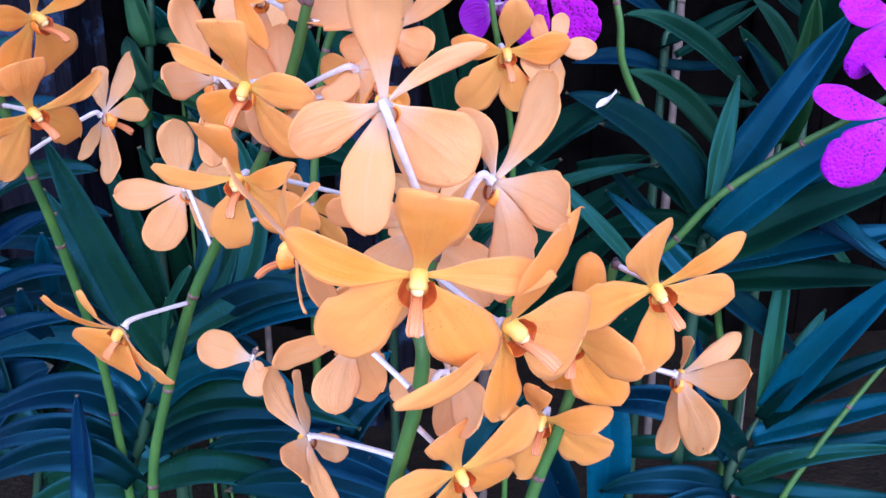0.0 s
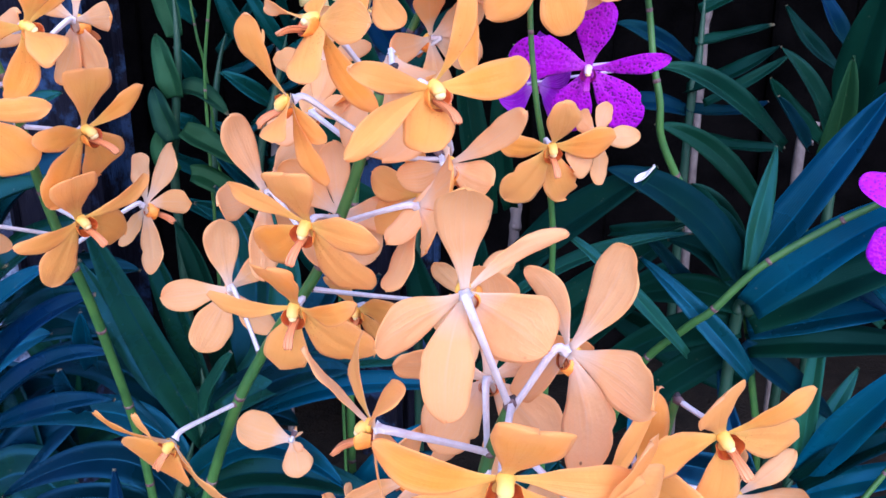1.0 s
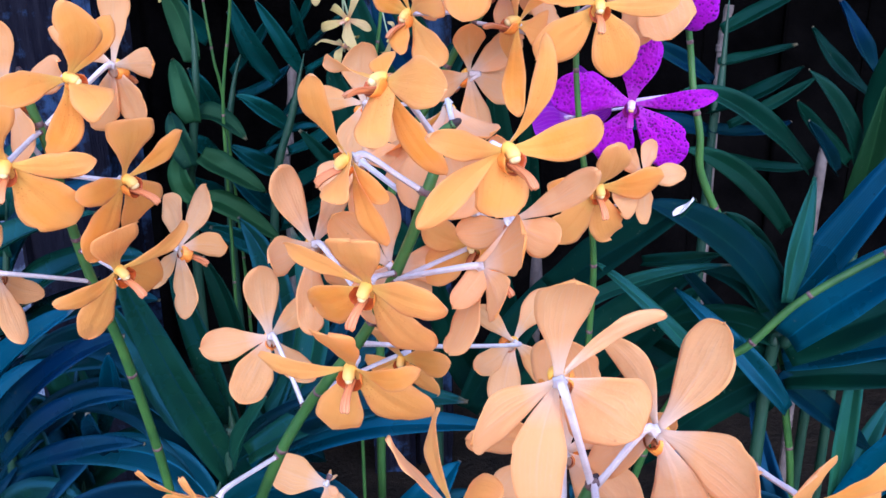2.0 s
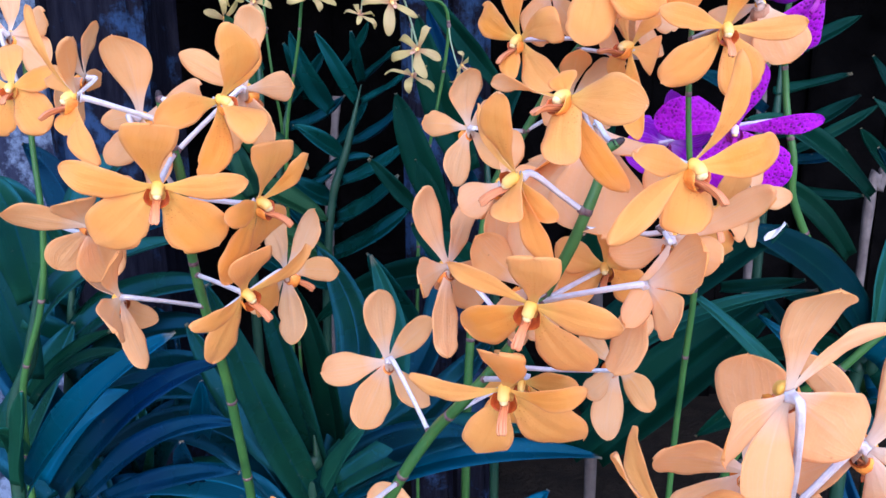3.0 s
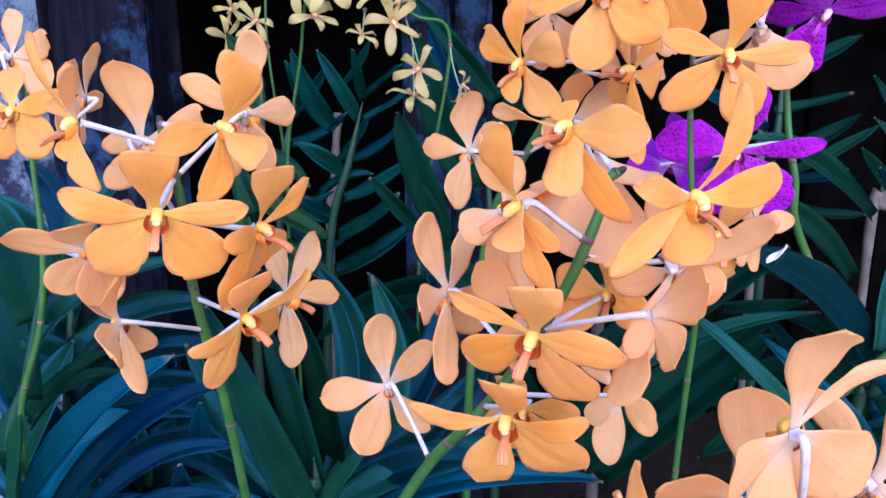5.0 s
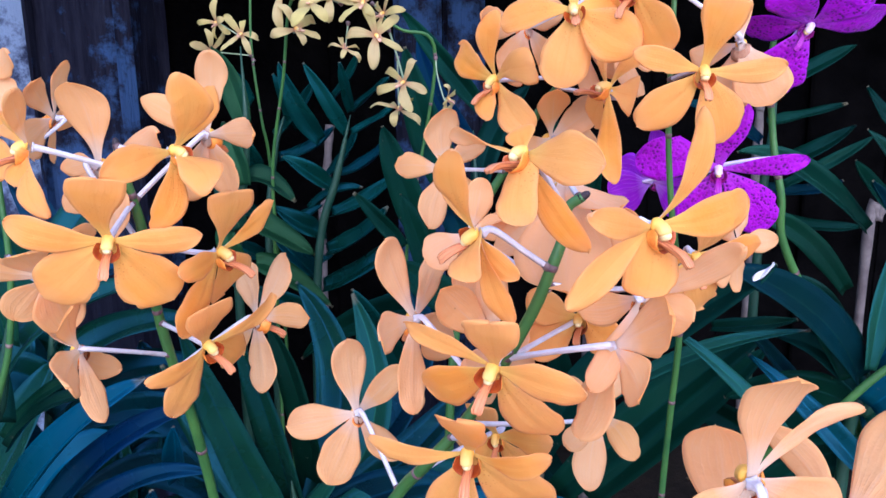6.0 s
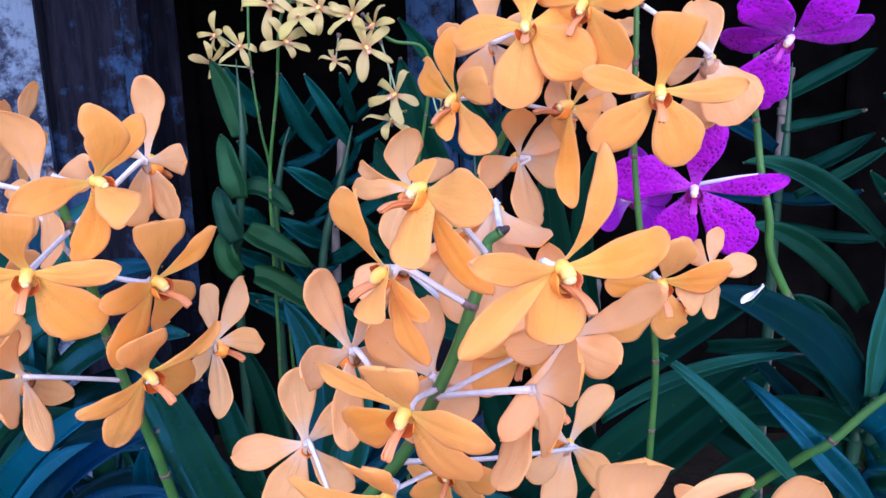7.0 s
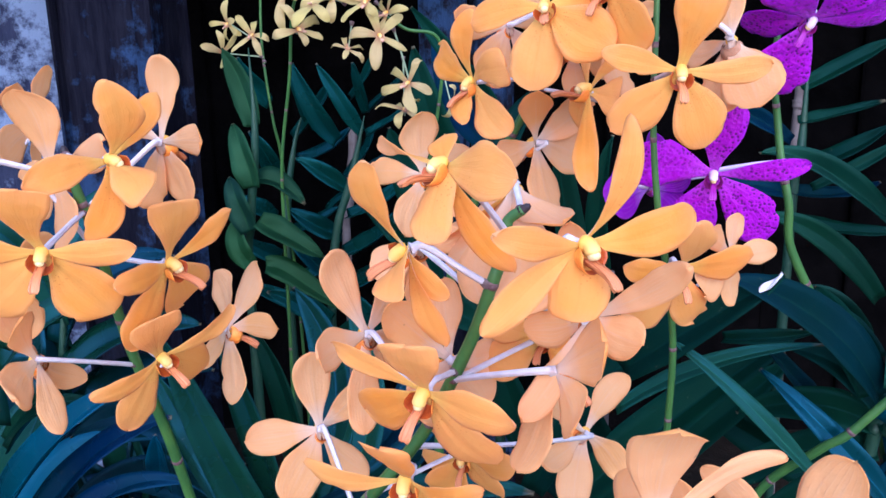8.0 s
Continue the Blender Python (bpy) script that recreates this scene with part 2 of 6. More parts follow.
def tube_mesh(path, radii, sides=10, flute=0.0, ribs=3):
    """Verts, faces and uvs of a tube; flute grooves it lengthwise."""
    path = np.asarray(path, float)
    tan = np.gradient(path, axis=0)
    tan /= np.linalg.norm(tan, axis=1)[:, None] + 1e-12
    ref = np.array([0.31, 0.22, 0.92]) if abs(tan[0] @ np.array([0.31, 0.22, 0.92])) < 0.9 else np.array([1.0, 0, 0])
    verts, faces, uvs = [], [], []
    for i, (p, t) in enumerate(zip(path, tan)):
        ref = ref - t * (ref @ t)
        ref /= np.linalg.norm(ref)
        side = np.cross(t, ref)
        for k in range(sides):
            a = 2 * math.pi * k / sides
            r = radii[i] * (1 + flute * math.cos(ribs * a))
            verts.append(p + r * (math.cos(a) * ref + math.sin(a) * side))
            uvs.append((i / (len(path) - 1), k / sides))
    for i in range(len(path) - 1):
        for k in range(sides):
            q = (k + 1) % sides
            faces.append((i * sides + k, i * sides + q, (i + 1) * sides + q, (i + 1) * sides + k))
    faces.append(tuple(range(sides))[::-1])
    faces.append(tuple((len(path) - 1) * sides + k for k in range(sides)))
    return verts, faces, uvs


def blade(centre, across, out, width, thick, nv, pinch=1.0):
    """A thin closed sheet: rows along it, nv steps across; front skin in slot 0, back skin in slot 1.
    centre, across, out and width: functions of u; out bends the section."""
    nu = len(centre) - 1
    verts, uvs, faces, slots = [], [], [], []
    front, back = {}, {}
    for i in range(nu + 1):
        u = i / nu
        for j in range(nv + 1):
            v = 2 * j / nv - 1
            v = math.copysign(abs(v) ** pinch, v)
            p = centre[i] + across[i] * (width[i] * v) + out(i, u, v)
            front[i, j] = len(verts)
            verts.append(p)
            uvs.append((u, (v + 1) / 2))
            back[i, j] = front[i, j]
    grid = np.array(verts).reshape(nu + 1, nv + 1, 3)
    du, dv = np.gradient(grid, axis=0), np.gradient(grid, axis=1)
    normal = np.cross(dv, du)
    normal /= np.linalg.norm(normal, axis=2)[:, :, None] + 1e-12
    for i in range(nu + 1):
        for j in range(nv + 1):
            v = 2 * j / nv - 1
            v = math.copysign(abs(v) ** pinch, v)
            back[i, j] = len(verts)
            verts.append(grid[i, j] - normal[i, j] * thick * (1.08 - v ** 4))
            uvs.append((i / nu, (v + 1) / 2))
    for i in range(nu):
        for j in range(nv):
            faces.append((front[i, j], front[i, j + 1], front[i + 1, j + 1], front[i + 1, j]))
            slots.append(0)
            faces.append((back[i, j], back[i + 1, j], back[i + 1, j + 1], back[i, j + 1]))
            slots.append(1)
    rim = [(i, 0) for i in range(nu)] + [(nu, j) for j in range(nv)] + [(i, nv) for i in range(nu, 0, -1)] + [(0, j) for j in range(nv, 0, -1)]
    for k, p in enumerate(rim):
        q = rim[(k + 1) % len(rim)]
        faces.append((front[p], front[q], back[q], back[p]))
        slots.append(1)
    return verts, faces, uvs, slots


# claw width, place of the widest point, how sharply it flares, how blunt it ends
SHAPES = {"square": (0.76, 0.66, 0.7, 3.6), "fan": (0.19, 0.90, 1.35, 4.4), "petal": (0.15, 0.64, 0.95, 2.2), "dorsal": (0.17, 0.68, 1.1, 2.2), "sepal": (0.12, 0.63, 0.92, 2.1), "ribbon": (0.42, 0.66, 1.0, 2.4)}


def outline(u, kind):
    """Half width along a petal, 1 at the widest, narrow at the claw, blunt and round at the end."""
    claw, widest, flare, blunt = SHAPES[kind]
    if u > widest:
        return max(1 - ((u - widest) / (1 - widest)) ** blunt, 0) ** 0.5
    h = (u / widest) ** flare
    return claw + (1 - claw) * h * h * (3 - 2 * h)


def petal(name, kind, parent, skins, size, az, el, reach, wide, roll, bow, curl, hook, rng):
    """One petal or sepal from the flower's heart: az turns it round the face, el lifts it towards the viewer of the face."""
    a, e = radians(az), radians(el)
    d = np.array((math.sin(a) * math.cos(e), math.cos(a) * math.cos(e), math.sin(e)))
    n0 = np.array((0, 0, 1.0)) - d * d[2]
    n0 /= np.linalg.norm(n0)
    w0 = np.cross(d, n0)
    length = size * reach
    nu, nv = 20, 12
    centre, across, width, up = [], [], [], []
    wav, ph, skew = rng.uniform(0.02, 0.055), rng.uniform(0, 6), rng.uniform(-0.07, 0.07)
    tip, nick = rng.uniform(-0.02, 0.03), (rng.uniform(0.55, 0.9), rng.choice((-1, 1)), rng.choice((0, 0, 0.02, 0.04)))
    steps = [1 - (1 - i / nu) ** 1.7 for i in range(nu + 1)]
    spine, last = np.zeros(3), 0.0
    for u in steps:
        # the spine runs straight out, then hooks backwards over its last third
        h = max(0.0, ((u + last) / 2 - 0.55) / 0.45)
        h = radians(hook) * h * h * (3 - 2 * h)
        spine = spine + (d * math.cos(h) - n0 * math.sin(h)) * length * (u - last)
        last = u
        t = radians(roll) * u ** 0.7
        n, w = n0 * math.cos(t) + w0 * math.sin(t), w0 * math.cos(t) - n0 * math.sin(t)
        centre.append(spine + n0 * length * (bow * 4 * u * (1 - u)) + w * length * skew * math.sin(math.pi * u))
        across.append(w)
        up.append(n * math.cos(h) + d * math.sin(h))
        width.append(length * wide * outline(u, kind) * (1 + 0.035 * math.sin(7 * u + ph) + 0.02 * math.sin(17 * u + 2 * ph)))

    def out(i, q, v):
        u = steps[i]
        fold = -curl * v * v * width[i] + wav * length * (v * abs(v)) * math.sin(5.5 * u + ph + v) * u
        groove = -0.10 * width[i] * math.exp(-(v / 0.14) ** 2) * (1 - u) ** 0.7
        ripple = 0.012 * length * abs(v) ** 3 * math.sin(19 * u + 3 * ph + 2 * v) * u
        # an uneven tip, and here and there a nibbled rim
        bite = -across[i] * nick[1] * width[i] * nick[2] * 4 * math.exp(-((u - nick[0]) / 0.05) ** 2) * max(0, v * nick[1]) ** 6
        return up[i] * (fold + groove + ripple) + bite + (centre[i] - centre[max(i - 1, 0)]) * (tip * 9 * (abs(v) - 0.5) * u ** 6)

    verts, faces, uvs, slots = blade(centre, across, out, width, 0.00035, nv)
    return part(name, verts, faces, skins, parent, "", uvs, slots)


ORANGE = dict(throat=THROAT, skins=[FACE, BACK], column=COLUMN, cup=CUP, lip=LIP, pedicel=PEDICEL, word="orange")
FADED = dict(throat=SPENT, skins=[FACE, BACK], column=COLUMN, cup=SPENT, lip=SPENT, pedicel=PEDICEL, word="orange")
CREAM = dict(throat=Y_LIP, skins=[Y_FACE, Y_FACE], column=COLUMN, cup=Y_LIP, lip=Y_LIP, pedicel=Y_STALK, word="cream")
MAGENTA = dict(throat=M_CUP, skins=[M_FACE, M_BACK], column=M_COLUMN, cup=M_CUP, lip=M_LIP, pedicel=M_PEDICEL, word="magenta")
KINDS = (("dorsal_sepal", "dorsal"), ("petal", "petal"), ("petal", "petal"), ("lateral_sepal", "sepal"), ("lateral_sepal", "sepal"))
blooms = [0]


def bloom(hue, place, turn, size, petals, joint, group, wide=(0.29, 0.235, 0.235, 0.37, 0.37), roll=None, bow=None, hook=None, fan=(), square=(), club=False, elbow=None, label="", lip=True):
    """An open orchid bloom with its stalk. petals: for the dorsal sepal, both petals and both lateral sepals, the turn round the face, the lift and the reach."""
    blooms[0] += 1
    rng = random.Random(blooms[0] * 7)
    m = pose(*place, *turn)
    f = thing("orchid_bloom", m, label or {"orange": "open apricot-orange orchid bloom with a yellow heart", "cream": "small cream-yellow orchid bloom with narrow curled petals", "magenta": "open magenta orchid bloom with mottled petals"}[hue["word"]], "orchid flower", group)
    roll = roll or (rng.uniform(-8, 8), rng.uniform(10, 26), rng.uniform(-26, -10), rng.uniform(-16, 0), rng.uniform(0, 16))
    bow = bow or (0.07, 0.06, 0.06, 0.05, 0.05)
    hook = hook or tuple(rng.uniform(4, 22) for k in range(5))
    for k, ((name, kind), (az, el, reach), wd, rl, bw, hk) in enumerate(zip(KINDS, petals, wide, roll, bow, hook)):
        petal(name, "ribbon" if club else "fan" if k in fan else "square" if k in square else kind, f, hue["skins"], size, az, el, reach, wd * 0.93, rl, bw, rng.uniform(0.0, 0.14), hk, rng)
    s = size * (0.78 if hue is MAGENTA else 1.0)
    # column with its pale cap
    path = [np.array((0, y, z)) * s for y, z in ((0.012, 0.015), (0.012, 0.045), (0.0, 0.078), (-0.028, 0.104), (-0.058, 0.116))]
    verts, faces, uvs = tube_mesh(smooth_path(path, 4), [s * r for r in np.interp(np.linspace(0, 1, 17), (0, 0.2, 0.45, 0.7, 0.9, 1), (0.060, 0.070, 0.060, 0.062, 0.062, 0.054))], 14)
    c = part("column", verts, faces, hue["column"], f, "", uvs)
    # the cap sits in the column's end, notched like two small beads
    path = [np.array((0, y, z)) * s for y, z in ((-0.046, 0.110), (-0.062, 0.119), (-0.082, 0.127), (-0.098, 0.132), (-0.105, 0.134))]
    part("anther_cap", *tube_mesh(path, [s * r for r in (0.042, 0.049, 0.047, 0.034, 0.008)], 16, 0.10, 2)[:2], CAP, c, "pale waxy cap")
    if lip:
        # cup of the lip, open above
        rows, verts, faces = 7, [], []
        for layer in (0, 1):
            for i in range(rows):
                u = i / (rows - 1)
                for k in range(13):
                    a = radians(-128 + 256 * k / 12)
                    r = s * (0.085 + 0.085 * u - 0.035 * u * u - 0.014 * layer * (1.15 - u))
                    lobe = 1 + 0.10 * math.exp(-((abs(k / 6 - 1) - 0.72) / 0.2) ** 2) * u
                    edge = (1 - 0.40 * max(0, abs(k / 6 - 1) - 0.85) / 0.15 * u) * lobe
                    verts.append((r * math.sin(a) * 1.02, -r * math.cos(a) * 0.95 - 0.085 * s, s * (0.125 * u * edge)))
        q = rows * 13
        for i in range(rows - 1):
            for k in range(12):
                g = i * 13 + k
                faces += [(g, g + 1, g + 14, g + 13), (q + g, q + g + 13, q + g + 14, q + g + 1)]
        for k in range(12):
            g = (rows - 1) * 13 + k
            faces.append((g, g + 1, q + g + 1, q + g))
        slots = [k % 2 for k in range(12 * 2 * (rows - 1))] + [0] * 12
        part("lip_cup", verts, faces, [hue["cup"], hue["throat"]], f, "russet cupped lip base", slots=slots)
        # tongue of the lip, ribbed, notched at the tip
        path = smooth_path([np.array((0, y, z)) * s for y, z in ((-0.14, 0.05), (-0.175, 0.135), (-0.205, 0.205), (-0.25, 0.275), (-0.32, 0.330))], 5)
        n = len(path) - 1
        tan = np.gradient(path, axis=0)
        tan /= np.linalg.norm(tan, axis=1)[:, None]
        width = [s * np.interp(i / n, (0, 0.25, 0.6, 0.9, 1), (0.044, 0.036, 0.048, 0.056, 0.040)) for i in range(n + 1)]
        ups = [np.cross((1.0, 0, 0), t) for t in tan]
        verts, faces, uvs, slots = blade(path, [np.array((1.0, 0, 0))] * (n + 1), lambda i, u, v: ups[i] * s * (0.012 * math.cos(3 * math.pi * v) * (1 - 0.4 * u) - 0.045 * v * v) - tan[i] * s * 0.05 * math.exp(-(v / 0.22) ** 2) * u ** 6, width, s * 0.035, 20)
        part("lip", verts, faces, hue["lip"], f, "ribbed russet tongue-like lip", uvs)
    # stalk, from behind the heart to the flower stem
    end = np.array(m.inverted() @ Vector(joint))
    start = np.array((0, 0.0, -0.03 * s))
    reach = np.linalg.norm(end - start)
    path = smooth_path([start, start + np.array((0, -0.01 * s, -0.13 * s if lip else -0.03 * s)), np.array(m.inverted() @ Vector(elbow)) if elbow else start * 0.45 + end * 0.55 + np.array((0, 0, -0.06 * reach)), end], 8)
    k = len(path)
    part("pedicel", *tube_mesh(path, [np.interp(i / (k - 1), (0, 0.12, 0.6, 0.94, 1), (0.0016, 0.0010, 0.00078, 0.00086, 0.0011)) * min(1.0, s / 0.026) for i in range(k)], 15, 0.17, 5)[:2], hue["pedicel"], f, "ribbed ivory flower stalk" if hue is ORANGE else "")
    tail = path[-1] - path[-3]
    tail = tail / np.linalg.norm(tail)
    part("bract", *tube_mesh([path[-1] - tail * 0.0030, path[-1] - tail * 0.0016, path[-1] - tail * 0.0002], [0.0010, 0.0014, 0.0016], 10)[:2], NODE, f, "papery brown bract at the stalk's foot")
    return f


def spike(radius, points):
    """A flower stem with its joints, from the ground up."""
    s = thing("flower_stem", pose(*points[0]), "slender green orchid flower stem with brown joints", "flower stem")
    o = np.array(points[0])
    path = smooth_path([np.array(p) - o for p in points], 8)
    n = len(path)
    rad = [radius * np.interp(i / (n - 1), (0, 0.5, 0.75, 1), (0.95, 0.8, 0.66, 0.5)) * (1 + 0.02 * math.sin(i)) for i in range(n)]
    part("stalk", *tube_mesh(path, rad, 12)[:2], STEM, s)
    run = np.r_[0, np.cumsum(np.linalg.norm(np.diff(path, axis=0), axis=1))]
    tip = path[-1] - path[-3]
    tip = tip / np.linalg.norm(tip)
    part("bud_tip", *tube_mesh([path[-1] - tip * 0.001 + tip * h for h in (0, 0.0012, 0.0024, 0.0032)], [radius * 0.52, radius * 0.46, radius * 0.38, radius * 0.18], 10)[:2], TIP, s, "dark dried growing tip")
    at = 0.30
    while at < run[-1] - 0.01:
        c = [np.array([np.interp(at + h, run, path[:, q]) for q in range(3)]) for h in (-0.0010, -0.0003, 0.0004, 0.0011)]
        r = np.interp(at, run, rad)
        part("stem_node", *tube_mesh(c, [r * 1.02, r * 1.08, r * 1.07, r * 1.01], 12)[:2], NODE, s, "brown papery joint")
        at += 0.044 + 0.016 * math.sin(at * 90)
    return s


def strap(parent, base, mid, tip, width, turn, material, rng):
    """An arching strap leaf with a keel; base, mid and tip lie on it."""
    b, m, t = (np.array(q, float) for q in (base, mid, tip))
    ctrl = 2 * m - (b + t) / 2
    nu, nv = 22, 8
    path = np.array([(1 - u) ** 2 * b + 2 * u * (1 - u) * ctrl + u * u * t for u in np.linspace(0, 1, nu + 1)])
    tan = np.gradient(path, axis=0)
    tan /= np.linalg.norm(tan, axis=1)[:, None]
    hint = np.array((rng.uniform(-0.25, 0.25), -0.75, 0.62 + rng.uniform(-0.2, 0.2)))
    across, ups, widths = [], [], []
    for i in range(nu + 1):
        u = i / nu
        w = np.cross(tan[i], hint)
        w /= np.linalg.norm(w)
        n = np.cross(w, tan[i])
        a = radians(turn + 14 * math.sin(3 * u + rng.random() * 0.02))
        across.append(w * math.cos(a) + n * math.sin(a))
        ups.append(n * math.cos(a) - w * math.sin(a))
        widths.append(0.5 * width * (0.62 + 0.38 * min(u / 0.3, 1)) * max(1 - u ** 3.2, 0) ** 0.8)
    ph = rng.uniform(0, 6)
    fold = rng.uniform(0.3, 0.75)
    verts, faces, uvs, slots = blade(path, across, lambda i, u, v: ups[i] * (widths[i] * (fold * (v * v + 0.0008) ** 0.5 - 0.03) + 0.0006 * math.sin(9 * u + ph + 2 * v)), widths, 0.0011, nv, 1.9)
    return part("leaf", verts, faces, material, parent, "", uvs)


plants = [0]


def plant(label, group, stem, leaves, material=None, radius=0.0042):
    plants[0] += 1
    rng = random.Random(plants[0] * 31)
    p = thing("orchid_plant", pose(*stem[0]), label, "orchid plant", "orchid plants")
    o = np.array(stem[0])
    path = smooth_path([np.array(q) - o for q in stem], 8)
    part("cane", *tube_mesh(path, [radius * (1 - 0.35 * i / len(path)) * (1 + 0.05 * math.sin(i * 1.3)) * np.interp(i / (len(path) - 1), (0, 0.7, 1), (1, 1, 0.12)) for i in range(len(path))], 10)[:2], CANE, p)
    for base, mid, tip, width, turn, *skin in leaves:
        strap(p, np.array(base) - o, np.array(mid) - o, np.array(tip) - o, width, turn, skin[0] if skin else material or LEAF, rng)
    return p


def dry_cane(points):
    """A bare, bleached old cane standing in the bed."""
    o = np.array(points[-1])
    c = thing("dry_cane", pose(*points[-1]), "bare bleached brown cane standing among the leaves", "dry cane", "dry canes")
    path = smooth_path([np.array(q) - o for q in points], 8)
    part("cane", *tube_mesh(path, [0.0045 + 0.0006 * math.sin(1.7 * i) for i in range(len(path))], 9)[:2], DRY, c)
    return c


# ---- ground ----
def relief_sheet(x0, x1, y0, y1, nx, ny, z):
    verts = [(x0 + (x1 - x0) * i / nx, y0 + (y1 - y0) * j / ny, 0) for j in range(ny + 1) for i in range(nx + 1)]
    verts = [(x, y, z + 0.012 * noise.noise((x * 5, y * 5, 0)) + 0.005 * noise.noise((x * 23, y * 23, 3))) for x, y, q in verts]
    faces = [(j * (nx + 1) + i, j * (nx + 1) + i + 1, (j + 1) * (nx + 1) + i + 1, (j + 1) * (nx + 1) + i) for j in range(ny) for i in range(nx)]
    return verts, faces


SOIL = plain("dark_leaf_mould", (0.010, 0.008, 0.007), (0.022, 0.016, 0.012), 30, 0.95, 0.8, 0.006, 0.1)
# unseen outer ground, made pale to bounce fill light up at the petals
BOUNCE_GROUND = plain("pale_bounce_ground", (0.42, 0.40, 0.36), (0.52, 0.49, 0.45), 3, 0.9, 0.5, 0.02, 0.1)
bed = tagged(part("ground", *relief_sheet(-2, 2, 0.02, 2.0, 90, 60, 0.5), SOIL, None), "dark bare soil with leaf mould under the plants", "ground", kind="structure")
tagged(part("ground", [(-300, -300, 0.46), (300, -300, 0.46), (300, 300, 0.46), (-300, 300, 0.46)], [(0, 1, 2, 3)], BOUNCE_GROUND, None), "plain unseen ground reaching to the horizon, made pale to bounce light", "ground", kind="structure")

# ---- weathered post ----
def post_material():
    n = Nodes("weathered_post", 0.95, 0.02)
    co = n.put("Mapping", {"Vector": n.put("TexCoord").outputs["Object"], "Scale": (1, 1, 0.12)})
    grain = n.noise(160, 6, 0.65, co.outputs[0])
    c = n.mix(n.ramp(grain, 0.3, 0.7), (0.003, 0.003, 0.007), (0.012, 0.012, 0.020))
    blot = n.math("MULTIPLY", n.noise(34, 6, 0.7), n.ramp(n.noise(9, 2), 0.4, 0.6, 0.75, 1.1))
    c = n.mix(n.ramp(blot, 0.46, 0.60, 0, 0.65), c, (0.030, 0.060, 0.140))
    n.colour(c)
    n.bump(n.math("ADD", grain, n.math("MULTIPLY", blot, 0.5)), 0.9, 0.004)
    return n.m


def pale_material():
    n = Nodes("lichened_board", 0.95, 0.05)
    co = n.put("Mapping", {"Vector": n.put("TexCoord").outputs["Object"], "Scale": (1, 1, 0.2)})
    grain = n.noise(120, 6, 0.65, co.outputs[0])
    blot = n.noise(26, 8, 0.75)
    c = n.mix(n.ramp(grain, 0.3, 0.7), (0.014, 0.016, 0.036), (0.032, 0.037, 0.070))
    c = n.mix(n.ramp(blot, 0.45, 0.58, 0, 0.8), c, (0.19, 0.24, 0.36))
    n.colour(c)
    n.bump(n.math("ADD", grain, blot), 0.8, 0.004)
    return n.m


def board(name, x, y, z0, z1, wide, deep, turn, material, parent, seed, label=""):
    """A sawn board on end with worn, uneven arrises."""
    rng = random.Random(seed)
    ring = []
    for sx, sy in ((-1, -1), (1, -1), (1, 1), (-1, 1)):
        c = 0.12 * min(wide, deep)
        ring += [(sx * (wide / 2 - c), sy * deep / 2), (sx * wide / 2, sy * (deep / 2 - c))] if sx * sy > 0 else [(sx * wide / 2, sy * (deep / 2 - c)), (sx * (wide / 2 - c), sy * deep / 2)]
    rows, verts, faces = 14, [], []
    a = radians(turn)
    for i in range(rows + 1):
        for px, py in ring:
            px, py = px * (1 + rng.uniform(-0.012, 0.012)), py * (1 + rng.uniform(-0.03, 0.03))
            verts.append((x + px * math.cos(a) - py * math.sin(a), y + px * math.sin(a) + py * math.cos(a), z0 + (z1 - z0) * i / rows))
    for i in range(rows):
        for k in range(8):
            q = (k + 1) % 8
            faces.append((i * 8 + k, i * 8 + q, (i + 1) * 8 + q, (i + 1) * 8 + k))
    faces += [tuple(range(8))[::-1], tuple(rows * 8 + k for k in range(8))]
    return part(name, verts, faces, material, parent, label, smooth=False)


POST, PALE = post_material(), pale_material()
tagged(board("fence_post", -0.392, 0.80, 0.48, 1.27, 0.10, 0.09, -6, POST, None, 3), "weathered dark timber post with bluish lichen blotches", "post")
tagged(board("timber_board", -0.545, 0.84, 0.48, 1.27, 0.16, 0.05, 10, PALE, None, 4), "pale lichen-covered timber board beside the dark post", "board")
tagged(board("fence_post", -0.103, 0.95, 0.48, 1.27, 0.052, 0.05, 4, POST, None, 5), "weathered dark timber post standing among the leaves", "post")
tagged(board("fence_post", -0.051, 0.97, 0.48, 1.27, 0.046, 0.05, -3, POST, None, 6), "cracked dark timber post beside another one", "post")
# near-black base colour stands in for the shade behind the plants
FENCE = plain("shade_darkened_timber", (0.0010, 0.0010, 0.0012), (0.004, 0.0036, 0.004), 14, 0.95, 0.9, 0.004, 0.0)
fence = thing("wall_fence", pose(0, 1.25, 0.48), "fence of upright timber boards, its shade put into a near-black colour", "fence", kind="structure")
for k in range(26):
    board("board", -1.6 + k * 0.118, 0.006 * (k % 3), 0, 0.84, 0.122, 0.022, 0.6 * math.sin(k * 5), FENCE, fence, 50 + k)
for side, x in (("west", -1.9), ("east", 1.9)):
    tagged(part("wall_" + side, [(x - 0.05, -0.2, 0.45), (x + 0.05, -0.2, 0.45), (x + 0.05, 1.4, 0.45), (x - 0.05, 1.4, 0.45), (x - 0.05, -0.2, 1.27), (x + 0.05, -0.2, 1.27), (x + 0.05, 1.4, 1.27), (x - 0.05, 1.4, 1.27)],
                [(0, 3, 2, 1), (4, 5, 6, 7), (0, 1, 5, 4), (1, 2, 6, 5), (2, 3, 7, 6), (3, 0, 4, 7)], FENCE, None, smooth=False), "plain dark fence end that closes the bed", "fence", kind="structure")
